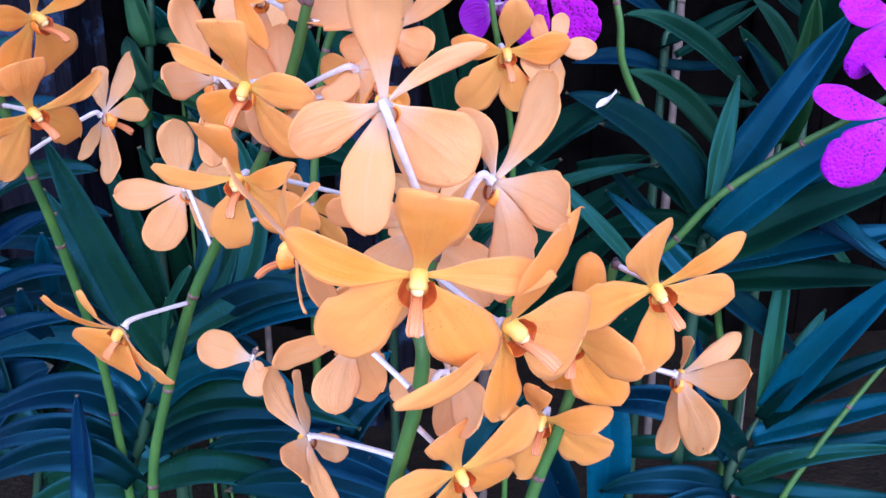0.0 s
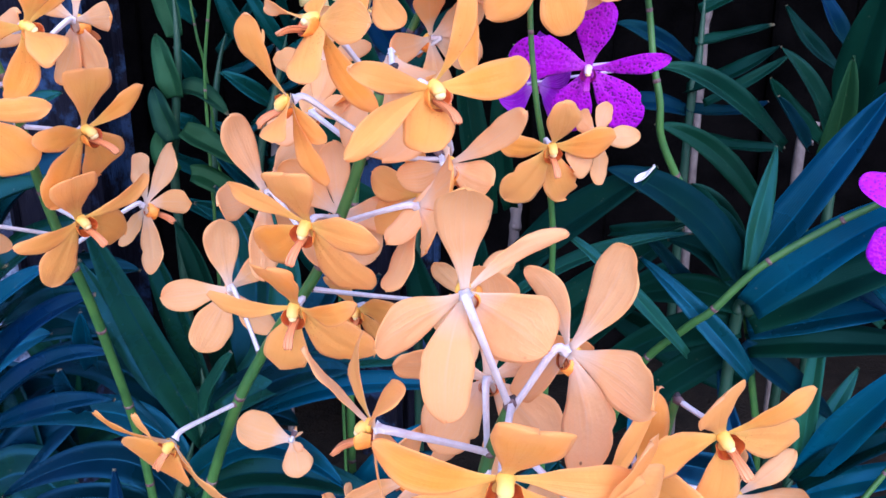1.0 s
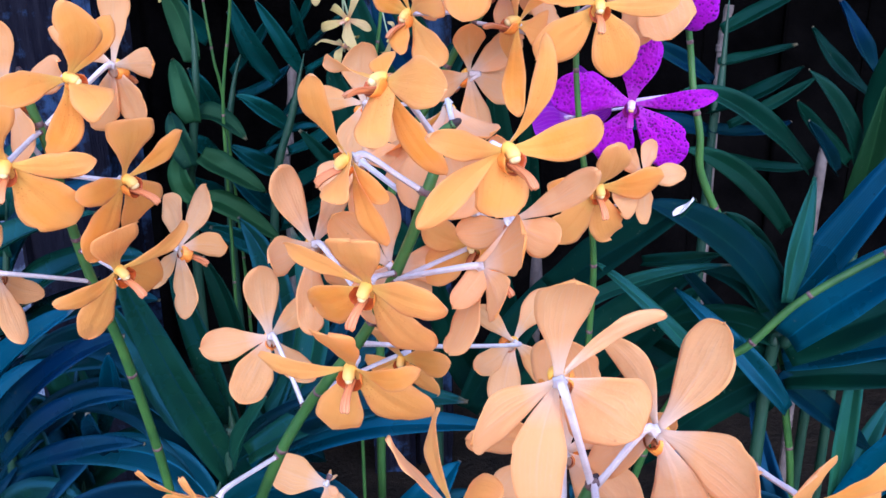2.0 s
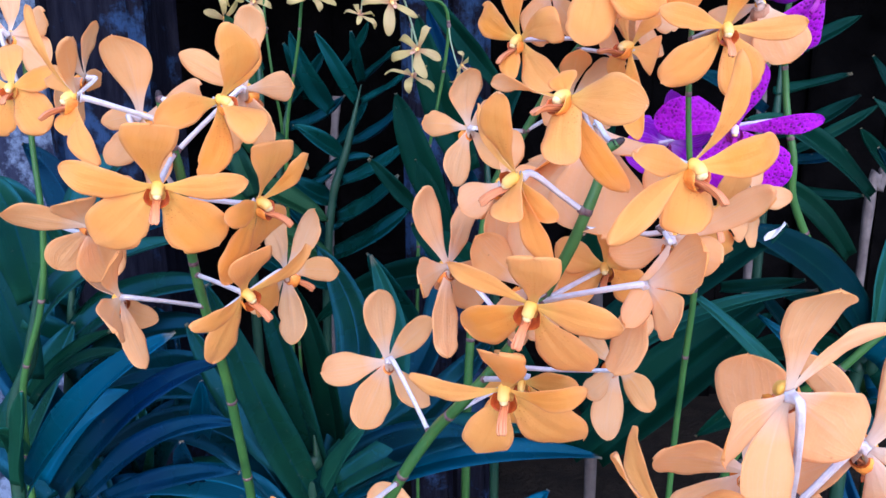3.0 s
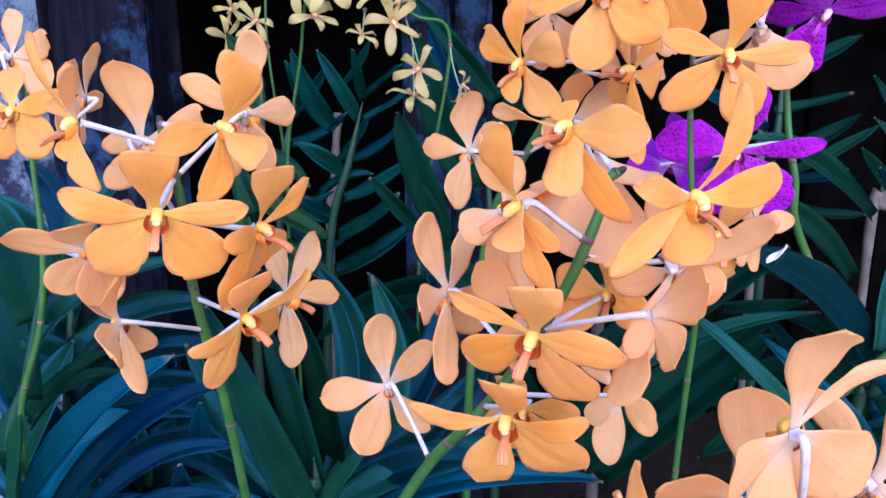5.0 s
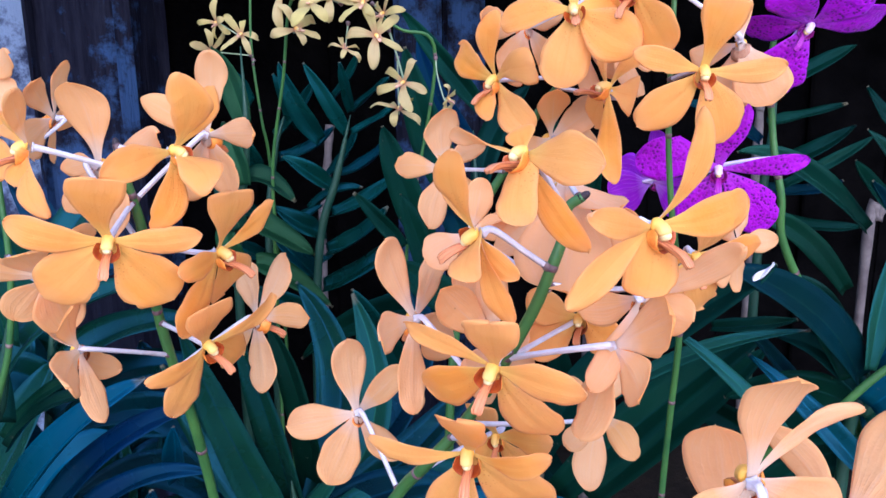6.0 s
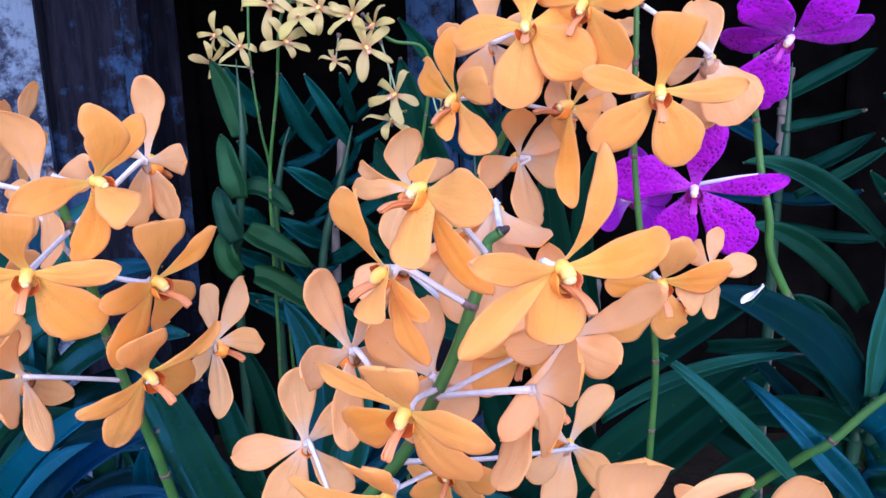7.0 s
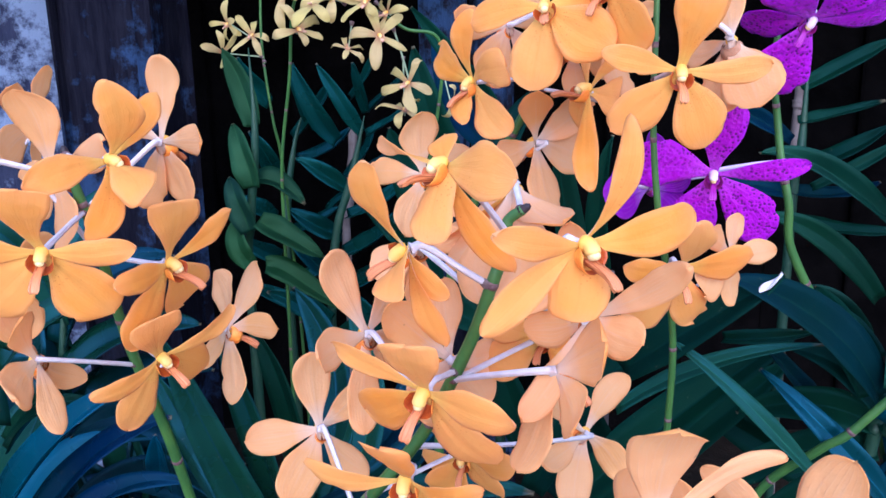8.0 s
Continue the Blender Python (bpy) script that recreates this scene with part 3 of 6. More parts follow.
# out-of-view roof, added only to keep sky light off the rear plants
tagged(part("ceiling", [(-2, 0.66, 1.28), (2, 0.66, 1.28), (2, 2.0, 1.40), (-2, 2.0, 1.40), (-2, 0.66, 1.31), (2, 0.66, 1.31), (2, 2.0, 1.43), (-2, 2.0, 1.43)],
            [(0, 3, 2, 1), (4, 5, 6, 7), (0, 1, 5, 4), (1, 2, 6, 5), (2, 3, 7, 6), (3, 0, 4, 7)], FENCE, None, smooth=False), "unseen plain dark roof, added to block sky light from the back of the bed", "roof", kind="structure")


# ---- flower stems and blooms ----
spike(0.0029, [(-0.0257, 0.2447, 0.49), (-0.0257, 0.2447, 0.6353), (-0.0237, 0.2407, 0.7253), (-0.0208, 0.2321, 0.8033), (-0.0169, 0.222, 0.8506), (-0.0079, 0.208, 0.8934), (-0.0055, 0.202, 0.9118), (-0.0069, 0.205, 0.9203), (-0.0042, 0.2, 0.9343), (-0.0006, 0.197, 0.9461)])
spike(0.0028, [(0.0198, 0.2662, 0.49), (0.0198, 0.2662, 0.6162), (0.0221, 0.2622, 0.7062), (0.0256, 0.2555, 0.7848), (0.0303, 0.248, 0.8331), (0.0382, 0.242, 0.8655), (0.044, 0.238, 0.8921), (0.0493, 0.236, 0.9104), (0.0525, 0.234, 0.9281)])
spike(0.0027, [(-0.1481, 0.3492, 0.49), (-0.1481, 0.3492, 0.5869), (-0.1451, 0.3452, 0.6769), (-0.1405, 0.3381, 0.7548), (-0.1343, 0.33, 0.8019), (-0.1195, 0.32, 0.8469), (-0.1014, 0.304, 0.8906), (-0.0878, 0.296, 0.9153), (-0.0779, 0.284, 0.9316), (-0.0621, 0.276, 0.9547), (-0.0474, 0.262, 0.9873), (-0.0416, 0.256, 1.0042), (-0.0375, 0.256, 1.0159), (-0.0370, 0.2565, 1.0218), (-0.0331, 0.2555, 1.0250)])
spike(0.0028, [(-0.1845, 0.4185, 0.49), (-0.1845, 0.4185, 0.6225), (-0.1842, 0.4145, 0.7125), (-0.1836, 0.4043, 0.7898), (-0.183, 0.392, 0.8362), (-0.1804, 0.36, 0.9065), (-0.1814, 0.342, 0.9456), (-0.1817, 0.33, 0.975), (-0.177, 0.312, 1.0066), (-0.1781, 0.305, 1.0254), (-0.1792, 0.303, 1.0371)])
spike(0.0021, [(-0.3123, 0.4191, 0.49), (-0.3123, 0.4191, 0.6784), (-0.3084, 0.4151, 0.7684), (-0.3025, 0.408, 0.8453), (-0.2946, 0.4, 0.8912), (-0.2752, 0.39, 0.9356), (-0.2667, 0.385, 0.9749), (-0.2664, 0.385, 1.0136), (-0.2649, 0.385, 1.0503)])
spike(0.0019, [(0.0369, 0.4223, 0.49), (0.0369, 0.4223, 0.6744), (0.0365, 0.4183, 0.7644), (0.036, 0.4099, 0.843), (0.0353, 0.4, 0.8912), (0.0335, 0.385, 0.9399), (0.0276, 0.372, 0.9753), (0.0215, 0.365, 1.0049), (0.0176, 0.36, 1.0385), (0.0171, 0.358, 1.0777), (0.0169, 0.358, 1.1012)])
spike(0.0027, [(-0.0746, 0.432, 0.49), (-0.0746, 0.432, 0.6853), (-0.0735, 0.428, 0.7753), (-0.072, 0.424, 0.8552), (-0.0699, 0.42, 0.905), (-0.0655, 0.42, 0.9474), (-0.0588, 0.415, 0.9858), (-0.0416, 0.408, 1.0181), (-0.0289, 0.4, 1.0421), (-0.0184, 0.392, 1.0575), (-0.0067, 0.382, 1.0837), (-0.0037, 0.38, 1.1004)])
spike(0.0026, [(0.1875, 0.4811, 0.49), (0.1875, 0.4811, 0.7284), (0.1747, 0.4771, 0.8184), (0.1555, 0.4628, 0.889), (0.1299, 0.445, 0.9265), (0.1113, 0.435, 0.9464), (0.0934, 0.425, 0.9769), (0.0895, 0.42, 0.9976), (0.085, 0.42, 1.0169), (0.0819, 0.42, 1.0372), (0.0775, 0.415, 1.0571), (0.0774, 0.412, 1.0714)])
spike(0.0028, [(0.0721, 0.486, 0.49), (0.0721, 0.486, 0.6681), (0.0825, 0.482, 0.7581), (0.098, 0.4634, 0.8292), (0.1187, 0.44, 0.8674), (0.1293, 0.43, 0.8819), (0.1485, 0.42, 0.9098), (0.179, 0.41, 0.9356), (0.2009, 0.4, 0.9521), (0.2206, 0.39, 0.97), (0.2275, 0.39, 0.9935)])
spike(0.0026, [(0.1879, 0.442, 0.49), (0.1879, 0.442, 0.5011), (0.1921, 0.438, 0.5911), (0.1984, 0.434, 0.6683), (0.2069, 0.43, 0.7145), (0.2233, 0.43, 0.7496), (0.2491, 0.43, 0.7942), (0.2768, 0.43, 0.8367)])
bloom(ORANGE, (-0.1704, 0.2695, 1.0118), (103.1, 6.5, 11.9), 0.0283, ((-1, 31.7, 0.95), (-78.4, 9.8, 0.99), (79.4, 11.2, 0.97), (-137.8, 5.1, 0.97), (137, 0.3, 0.96)), (-0.1776, 0.3081, 1.017), 'blooms of the upright spray', wide=(0.336, 0.19, 0.173, 0.348, 0.389), roll=(0, 10, -10, 0, 0), hook=(18, 15, 15, 12, 12), bow=(0.0, 0.06, 0.06, 0.05, 0.05), fan=(0,))
bloom(ORANGE, (-0.1524, 0.2782, 1.0367), (75.7, -26.1, 71.8), 0.0272, ((5.5, 42.7, 1.0), (-71.6, -2.0, 0.99), (73.4, 14.3, 1.0), (-134.9, -15.2, 0.9), (-133.5, 48.5, 0.78)), (-0.1792, 0.3031, 1.0363), 'blooms of the upright spray', wide=(0.252, 0.197, 0.159, 0.216, 0.33), roll=(-59, 2, -28, 41, 65), bow=(0.07, 0.06, 0.06, 0.05, 0.05), hook=(13, 13, 13, 13, 13))
bloom(ORANGE, (-0.1478, 0.3007, 1.0006), (88.4, -17.2, 76.6), 0.0307, ((-8.6, 33.1, 0.92), (-73.1, 10.6, 0.98), (78.8, 21.6, 0.99), (-138.4, -15.8, 0.99), (152.5, -18.2, 0.96)), (-0.178, 0.3157, 1), 'blooms of the upright spray', wide=(0.33, 0.159, 0.13, 0.289, 0.37), roll=(-39, 0, 0, 0, 36), hook=(18, 15, 15, 12, 12), bow=(0.0, 0.06, 0.06, 0.05, 0.05), fan=(0,))
bloom(ORANGE, (-0.1562, 0.3064, 0.9663), (101.6, -22.3, 52.3), 0.0301, ((-3.3, 32.6, 0.95), (-74.7, 13.6, 0.97), (78.5, 18, 0.99), (-137.6, -6.1, 0.97), (143.7, -9.4, 0.94)), (-0.1816, 0.3337, 0.9659), 'blooms of the upright spray', wide=(0.33, 0.141, 0.13, 0.281, 0.293), roll=(-15, 0, 0, 0, 0), hook=(18, 15, 15, 12, 12), bow=(0.0, 0.06, 0.06, 0.05, 0.05), fan=(0,))
bloom(ORANGE, (-0.203, 0.3103, 0.9636), (106.4, 31.4, -108.3), 0.0294, ((-0.42, -38.42, 0.95), (-69.8, 62.07, 1), (79.3, -37.15, 1), (-154.63, 25.76, 0.95), (146.6, -4.6, 0.94)), (-0.1814, 0.3399, 0.9506), 'blooms of the upright spray', wide=(0.234, 0.262, 0.293, 0.2, 0.2), roll=(0, 0, 0, 0, 0))
bloom(ORANGE, (-0.1519, 0.3604, 0.9586), (120.3, 53.4, 162.4), 0.0308, ((-10.96, 5.9, 0.97), (-71.99, 6.14, 1), (76.43, 6.89, 1.01), (-134.46, 15.82, 0.91), (141.79, 9.85, 1)), (-0.1813, 0.3432, 0.9429), 'blooms of the upright spray', wide=(0.275, 0.227, 0.176, 0.2, 0.34), roll=(0, 15, -10, 20, 0))
bloom(ORANGE, (-0.1542, 0.3197, 1.0386), (82.4, -12.7, 156.8), 0.0289, ((-3.5, 0.2, 1.04), (-72.3, -12.3, 0.99), (74.8, -1.9, 0.98), (-156.29, 10.1, 0.81), (159.04, 1.51, 1.0)), (-0.1776, 0.3081, 1.017), 'blooms of the upright spray', wide=(0.198, 0.191, 0.192, 0.339, 0.248), roll=(32, -7, 25, 0, 0), bow=(0.07, 0.06, 0.06, 0.05, 0.05), hook=(13, 13, 13, 13, 13))
bloom(ORANGE, (-0.1894, 0.3116, 1.0293), (94.4, -6.3, 151), 0.0306, ((0.9, -21.8, 0.99), (-61.8, 2.7, 1.01), (102.8, 5.0, 0.69), (-142.91, -9.66, 0.92), (141.2, 0.2, 0.78)), (-0.1783, 0.317, 0.9979), 'blooms of the upright spray', wide=(0.279, 0.186, 0.207, 0.303, 0.259), roll=(47, 18, -5, 0, -34), bow=(0.07, 0.06, 0.06, 0.05, 0.05), hook=(13, 13, 13, 13, 13))
bloom(ORANGE, (-0.1993, 0.2857, 1.0381), (79.6, 1.5, -57.5), 0.0288, ((-4.1, 34.4, 1.05), (-77.5, 10.7, 1.0), (50.9, 18.2, 0.97), (161.5, 16.9, 0.46), (138.0, -7.4, 0.91)), (-0.1783, 0.3045, 1.0282), 'blooms of the upright spray', wide=(0.071, 0.138, 0.155, 0.335, 0.154), roll=(65, 34, -65, -65, -65), bow=(0.07, 0.06, 0.06, 0.05, 0.05), hook=(13, 13, 13, 13, 13))
bloom(ORANGE, (-0.266, 0.377, 1.06), (94.4, 8.2, 157), 0.0253, ((9.96, 16.09, 0.88), (-78.26, -1.01, 0.98), (70.54, 2.83, 1), (-136.4, 11.98, 0.94), (134.21, 17.7, 0.9)), (-0.2658, 0.385, 1.0275), 'blooms of the hind spray')
bloom(ORANGE, (-0.2445, 0.3328, 1.0397), (81, -4.9, 1), 0.0238, ((-16.44, -28.05, 0.9), (-66.29, -10, 0.99), (81.78, 18.57, 0.96), (-137.67, -11.58, 0.89), (145.38, 13.41, 0.94)), (-0.2654, 0.385, 1.0389), 'blooms of the hind spray')
bloom(ORANGE, (-0.2464, 0.4008, 1.0413), (80, -18.1, -85.6), 0.0282, ((0.42, 2.11, 0.96), (-82.92, 9.1, 1), (72.25, 2.81, 1), (-131.56, 13.56, 0.89), (141.46, 6.72, 0.95)), (-0.2662, 0.385, 1.0186), 'blooms of the hind spray')
bloom(ORANGE, (-0.2063, 0.3011, 0.9928), (62.3, 1.8, -145.1), 0.0282, ((19.07, -24.64, 0.96), (-77.34, 44.82, 0.93), (71.96, 8.2, 1.04), (-168.52, 3.37, 0.96), (154.25, 16.52, 0.91)), (-0.2667, 0.385, 0.9816), 'blooms of the hind spray', wide=(0.29, 0.235, 0.216, 0.37, 0.348))
bloom(ORANGE, (-0.1057, 0.3215, 0.9331), (111.4, 4.6, -143.3), 0.0285, ((-3.44, -10.8, 1), (-67.45, 2.29, 0.94), (80.68, 11.23, 0.95), (-147.09, 8.8, 0.95), (137.44, 4.37, 0.98)), (-0.0887, 0.2966, 0.9136), 'blooms of the leaning spray', wide=(0.296, 0.229, 0.256, 0.219, 0.324), roll=(0, 0, 0, 0, 0))
bloom(ORANGE, (-0.0649, 0.2518, 0.9516), (104.3, -5.8, -18.7), 0.0307, ((12.7, 38, 0.95), (-77, 11, 0.98), (75.6, 23, 0.96), (-152.5, 3.5, 0.95), (135.3, -3.5, 0.97)), (-0.0703, 0.2801, 0.9427), 'blooms of the leaning spray', wide=(0.264, 0.13, 0.131, 0.282, 0.331), roll=(0, 10, -15, 0, 0), hook=(18, 15, 15, 12, 12), bow=(0.0, 0.06, 0.06, 0.05, 0.05), fan=(0,))
bloom(ORANGE, (-0.0582, 0.2432, 0.9807), (108.4, 14.2, -19.5), 0.0295, ((0.1, 31.7, 0.96), (-76.3, 8.3, 0.92), (74.6, 15.6, 0.95), (-135.5, -4.9, 0.95), (132.7, -4.2, 0.97)), (-0.0519, 0.2663, 0.9772), 'blooms of the leaning spray', wide=(0.281, 0.13, 0.212, 0.273, 0.282), roll=(19, 10, -10, 0, 0), bow=(0.0, 0.06, 0.06, 0.05, 0.05), hook=(18, 15, 15, 12, 12), fan=(0,))
bloom(ORANGE, (-0.0816, 0.2935, 0.979), (100.5, 21.3, -136.3), 0.0321, ((3.46, -10.51, 1), (-73.74, 21.74, 1.03), (69.76, -29.72, 0.97), (-145.05, 24.04, 0.98), (145.94, 0.15, 0.98)), (-0.0596, 0.2736, 0.9603), 'blooms of the leaning spray', wide=(0.223, 0.175, 0.227, 0.3, 0.207), roll=(0, 0, 0, 0, 0))
bloom(ORANGE, (-0.051, 0.234, 1.0387), (64.9, -9.1, -55.5), 0.0266, ((-27.7, 6.4, 0.34), (-77.7, 16.9, 1.02), (97.3, -5.4, 0.94), (162.8, 6.7, 0.74), (156.4, -41.9, 1.07)), (-0.0366, 0.2562, 1.0179), 'blooms of the leaning spray', wide=(0.47, 0.114, 0.269, 0.276, 0.152), roll=(32, 167, 18, -43, -29), bow=(0.07, 0.06, 0.06, 0.05, 0.05), hook=(13, 13, 13, 13, 13), square=(3,))
bloom(ORANGE, (-0.021, 0.2272, 1.0219), (88.2, 3.5, 43.1), 0.0295, ((1.0, 25.6, 1.04), (-80.8, 6.8, 0.98), (78.0, 22.1, 1.01), (-128.3, -10.3, 1.03), (-168.1, 5.4, 0.58)), (-0.0432, 0.2577, 0.9995), 'blooms of the leaning spray', wide=(0.102, 0.132, 0.195, 0.138, 0.429), roll=(-58, -9, -16, 41, 55), bow=(0.07, 0.06, 0.06, 0.05, 0.05), hook=(13, 13, 13, 13, 13), square=(4,), elbow=(-0.0162, 0.262, 0.9978))
bloom(ORANGE, (-0.062, 0.2468, 1.0167), (102.7, 42, -63.3), 0.0289, ((-13.8, 18.2, 1.06), (-86.4, 6.3, 0.96), (108.8, -20.9, 0.55), (95.9, 35.3, 0.52), (131.1, -6.8, 0.94)), (-0.0415, 0.256, 1.0046), 'blooms of the leaning spray', wide=(0.155, 0.058, 0.232, 0.356, 0.147), roll=(65, 56, -58, -65, -62), bow=(0.07, 0.06, 0.06, 0.05, 0.05), hook=(13, 13, 13, 13, 13), square=(3,))
bloom(ORANGE, (-0.0259, 0.2995, 0.9765), (85.6, -18.7, -26.6), 0.0249, ((34.1, 44.7, 0.98), (-41.0, 37.4, 0.83), (64.4, 42.2, 0.93), (-107.5, 34.9, 0.89), (146.4, -7.6, 0.65)), (-0.054, 0.2683, 0.9727), 'blooms of the leaning spray', wide=(0.183, 0.308, 0.237, 0.349, 0.432), roll=(20, 18, 5, 0, -16), bow=(0.0, 0.06, 0.06, 0.05, 0.05), hook=(18, 15, 15, 12, 12), fan=(0,))
bloom(ORANGE, (-0.0255, 0.2455, 0.9852), (110.8, 36.2, 129.5), 0.0262, ((4.56, 39.53, 0.93), (-95.39, -3.78, 1.04), (103.17, 14.42, 0.91), (-157.28, -3.74, 0.78), (146, -7.34, 1.02)), (-0.0535, 0.2678, 0.9738), 'blooms of the leaning spray', wide=(0.12, 0.33, 0.14, 0.33, 0.3), roll=(0, 0, 0, 0, 0))
bloom(ORANGE, (-0.0051, 0.3663, 0.9111), (106, -44.6, 177.6), 0.0324, ((-2.78, 27.67, 1.06), (-94.5, 19.94, 0.98), (89.54, -18.79, 0.95), (-145.95, 1.81, 1.04), (152.98, -38.85, 0.93)), (-0.0665, 0.2782, 0.9483), 'blooms of the leaning spray', wide=(0.2, 0.214, 0.175, 0.249, 0.2))
bloom(ORANGE, (-0.0713, 0.3856, 1.0174), (100.7, 6.5, -135.6), 0.0288, ((-0.15, -12.92, 0.94), (-77.46, 4.08, 0.99), (75.15, 0.85, 1), (-140.41, 0.71, 0.95), (143.23, 3.06, 0.95)), (-0.044, 0.409, 1.0137), 'blooms of the slender spray', wide=(0.397, 0.192, 0.203, 0.244, 0.311), roll=(0, 0, 0, 0, 0))
bloom(ORANGE, (-0.0347, 0.2788, 1.0275), (163.8, -17.6, 134.4), 0.0301, ((17.1, 41.87, 0.93), (-106.6, -6.96, 0.92), (87.44, 46.38, 1.28), (-135.39, 32.37, 1.27), (138.95, 54.49, 1.11)), (-0.0337, 0.257, 1.0244), 'blooms of the leaning spray', wide=(0.3, 0.3, 0.3, 0.42, 0.42), roll=(0, 0, 0, 0, 0), lip=False, elbow=(-0.034, 0.268, 1.0255))
bloom(ORANGE, (-0.055, 0.287, 0.9729), (96.4, -11.4, -158.5), 0.0269, ((13.4, 0.2, 0.96), (-80.3, 12.8, 1.07), (56.4, -2.4, 1.04), (-131.52, 20.29, 0.93), (148.06, -33.13, 0.88)), (-0.0509, 0.2654, 0.9794), 'blooms of the leaning spray', wide=(0.236, 0.253, 0.266, 0.4, 0.36), roll=(-25, -12, -12, 0, 0), bow=(0.07, 0.06, 0.06, 0.05, 0.05), hook=(13, 13, 13, 13, 13))
bloom(ORANGE, (-0.0531, 0.3149, 0.9264), (110, -8.3, -28.7), 0.0247, ((6.83, 25.96, 0.95), (-103.53, -3.37, 0.91), (83.16, 15.16, 1.03), (-137.59, 11.55, 0.96), (152.95, 2.36, 0.85)), (-0.082, 0.289, 0.9249), 'blooms of the leaning spray', hook=(18, 15, 15, 12, 12), bow=(0.0, 0.06, 0.06, 0.05, 0.05), fan=(0,))
bloom(ORANGE, (-0.0164, 0.2548, 0.9965), (101.1, 11.6, 162), 0.0314, ((-0.3, -8.3, 0.82), (-70.7, -22.0, 1.07), (95.3, 12.3, 0.61), (-123.2, 2.4, 0.49), (147.0, -39.2, 1.09)), (-0.0201, 0.2556, 1.001), 'blooms of the leaning spray', wide=(0.2, 0.134, 0.293, 0.435, 0.129), roll=(0, 0, 1, -3, -3), bow=(0.07, 0.06, 0.06, 0.05, 0.05), hook=(13, 13, 13, 13, 13))
bloom(ORANGE, (-0.0497, 0.3753, 1.0555), (94.2, 7.8, -65.2), 0.0306, ((3.8, 6.0, 0.92), (-68.5, 8.1, 1.0), (72.7, 2.0, 1.01), (166.1, 27.6, 0.57), (137.5, -11.5, 0.87)), (-0.0195, 0.3928, 1.056), 'blooms of the slender spray', wide=(0.194, 0.22, 0.246, 0.303, 0.301), roll=(55, 33, 13, -58, -46), bow=(0.07, 0.06, 0.06, 0.05, 0.05), hook=(13, 13, 13, 13, 13), fan=(2,))
bloom(ORANGE, (0.0194, 0.3255, 1.0581), (98.5, 7.6, 6.3), 0.0291, ((0.5, 23.3, 0.93), (-82.6, 11, 0.96), (78.5, 10.7, 0.99), (-140.5, -2.5, 1), (150.1, 1.6, 0.97)), (0.0174, 0.3592, 1.0547), 'blooms of the tall spray', wide=(0.357, 0.162, 0.165, 0.286, 0.345), roll=(0, 5, -5, 0, 0), hook=(18, 15, 15, 12, 12), bow=(0.0, 0.06, 0.06, 0.05, 0.05), fan=(0,))
bloom(ORANGE, (-0.0234, 0.3423, 1.0804), (76.9, -17.2, -12), 0.0296, ((7.05, -17.91, 0.96), (-78.24, -8.49, 0.99), (81.36, -26.13, 0.96), (-152.34, -5.27, 0.96), (139.19, 3.04, 0.96)), (-0.0083, 0.3834, 1.0801), 'blooms of the slender spray')
bloom(ORANGE, (-0.0037, 0.3361, 1.0871), (105.5, 6, -42.3), 0.0281, ((0, -8, 0.97), (-76.77, -2.45, 0.98), (74.63, 2.84, 1), (-138.75, -7.23, 0.93), (143.02, 6.45, 0.94)), (-0.0061, 0.3816, 1.0872), 'blooms of the slender spray')
bloom(ORANGE, (-0.0059, 0.3642, 1.0511), (54.5, 9.2, -67.4), 0.0327, ((-27.0, -19.7, 0.83), (-56.1, -7.0, 1.05), (59.6, -46.5, 0.35), (-129.4, -35.6, 0.72), (138.6, -9.1, 1.3)), (-0.0224, 0.395, 1.0517), 'blooms of the slender spray', wide=(0.154, 0.066, 0.781, 0.281, 0.127), roll=(56, 26, 34, -65, -31), bow=(0.07, 0.06, 0.06, 0.05, 0.05), hook=(13, 13, 13, 13, 13), fan=(2,))
bloom(ORANGE, (-0.0244, 0.3955, 1.0294), (89.9, 25.5, -130.6), 0.032, ((6.9, -21.8, 0.9), (-85.8, -13.3, 1.01), (70.8, -5.4, 0.99), (-134.54, -9.8, 0.96), (148.55, -19.64, 0.96)), (-0.044, 0.409, 1.0137), 'blooms of the slender spray', wide=(0.262, 0.257, 0.235, 0.37, 0.37), roll=(-60, -32, 0, 0, 0), bow=(0.07, 0.06, 0.06, 0.05, 0.05), hook=(13, 13, 13, 13, 13))
bloom(ORANGE, (0.0261, 0.3464, 0.9873), (113.3, -1.3, 21.3), 0.0305, ((-10, 22.8, 0.94), (-73.3, 14, 0.96), (82.2, 9.9, 0.96), (-144.1, 6.7, 0.98), (155, 8.6, 0.98)), (0.0286, 0.3742, 0.9692), 'blooms of the tall spray', wide=(0.27, 0.194, 0.269, 0.372, 0.271), roll=(0, 0, 0, 0, 0))
bloom(ORANGE, (0.049, 0.3612, 0.9875), (102.7, -23.9, -144.4), 0.0225, ((-16.06, 9.41, 0.88), (-67.66, -9.87, 1.01), (78.55, -9.41, 0.97), (-142.73, 17.43, 0.93), (147.92, 5.05, 0.97)), (0.0294, 0.376, 0.9643), 'blooms of the tall spray')
bloom(FADED, (0.0444, 0.3612, 1.0687), (132.3, 9.4, 149.6), 0.0319, ((16.32, -1.91, 0.96), (-72.9, 66.74, 0.97), (60.43, 29.31, 0.96), (-158.51, 16.88, 0.98), (154.33, 38.36, 0.91)), (0.017, 0.358, 1.089), 'blooms of the tall spray')
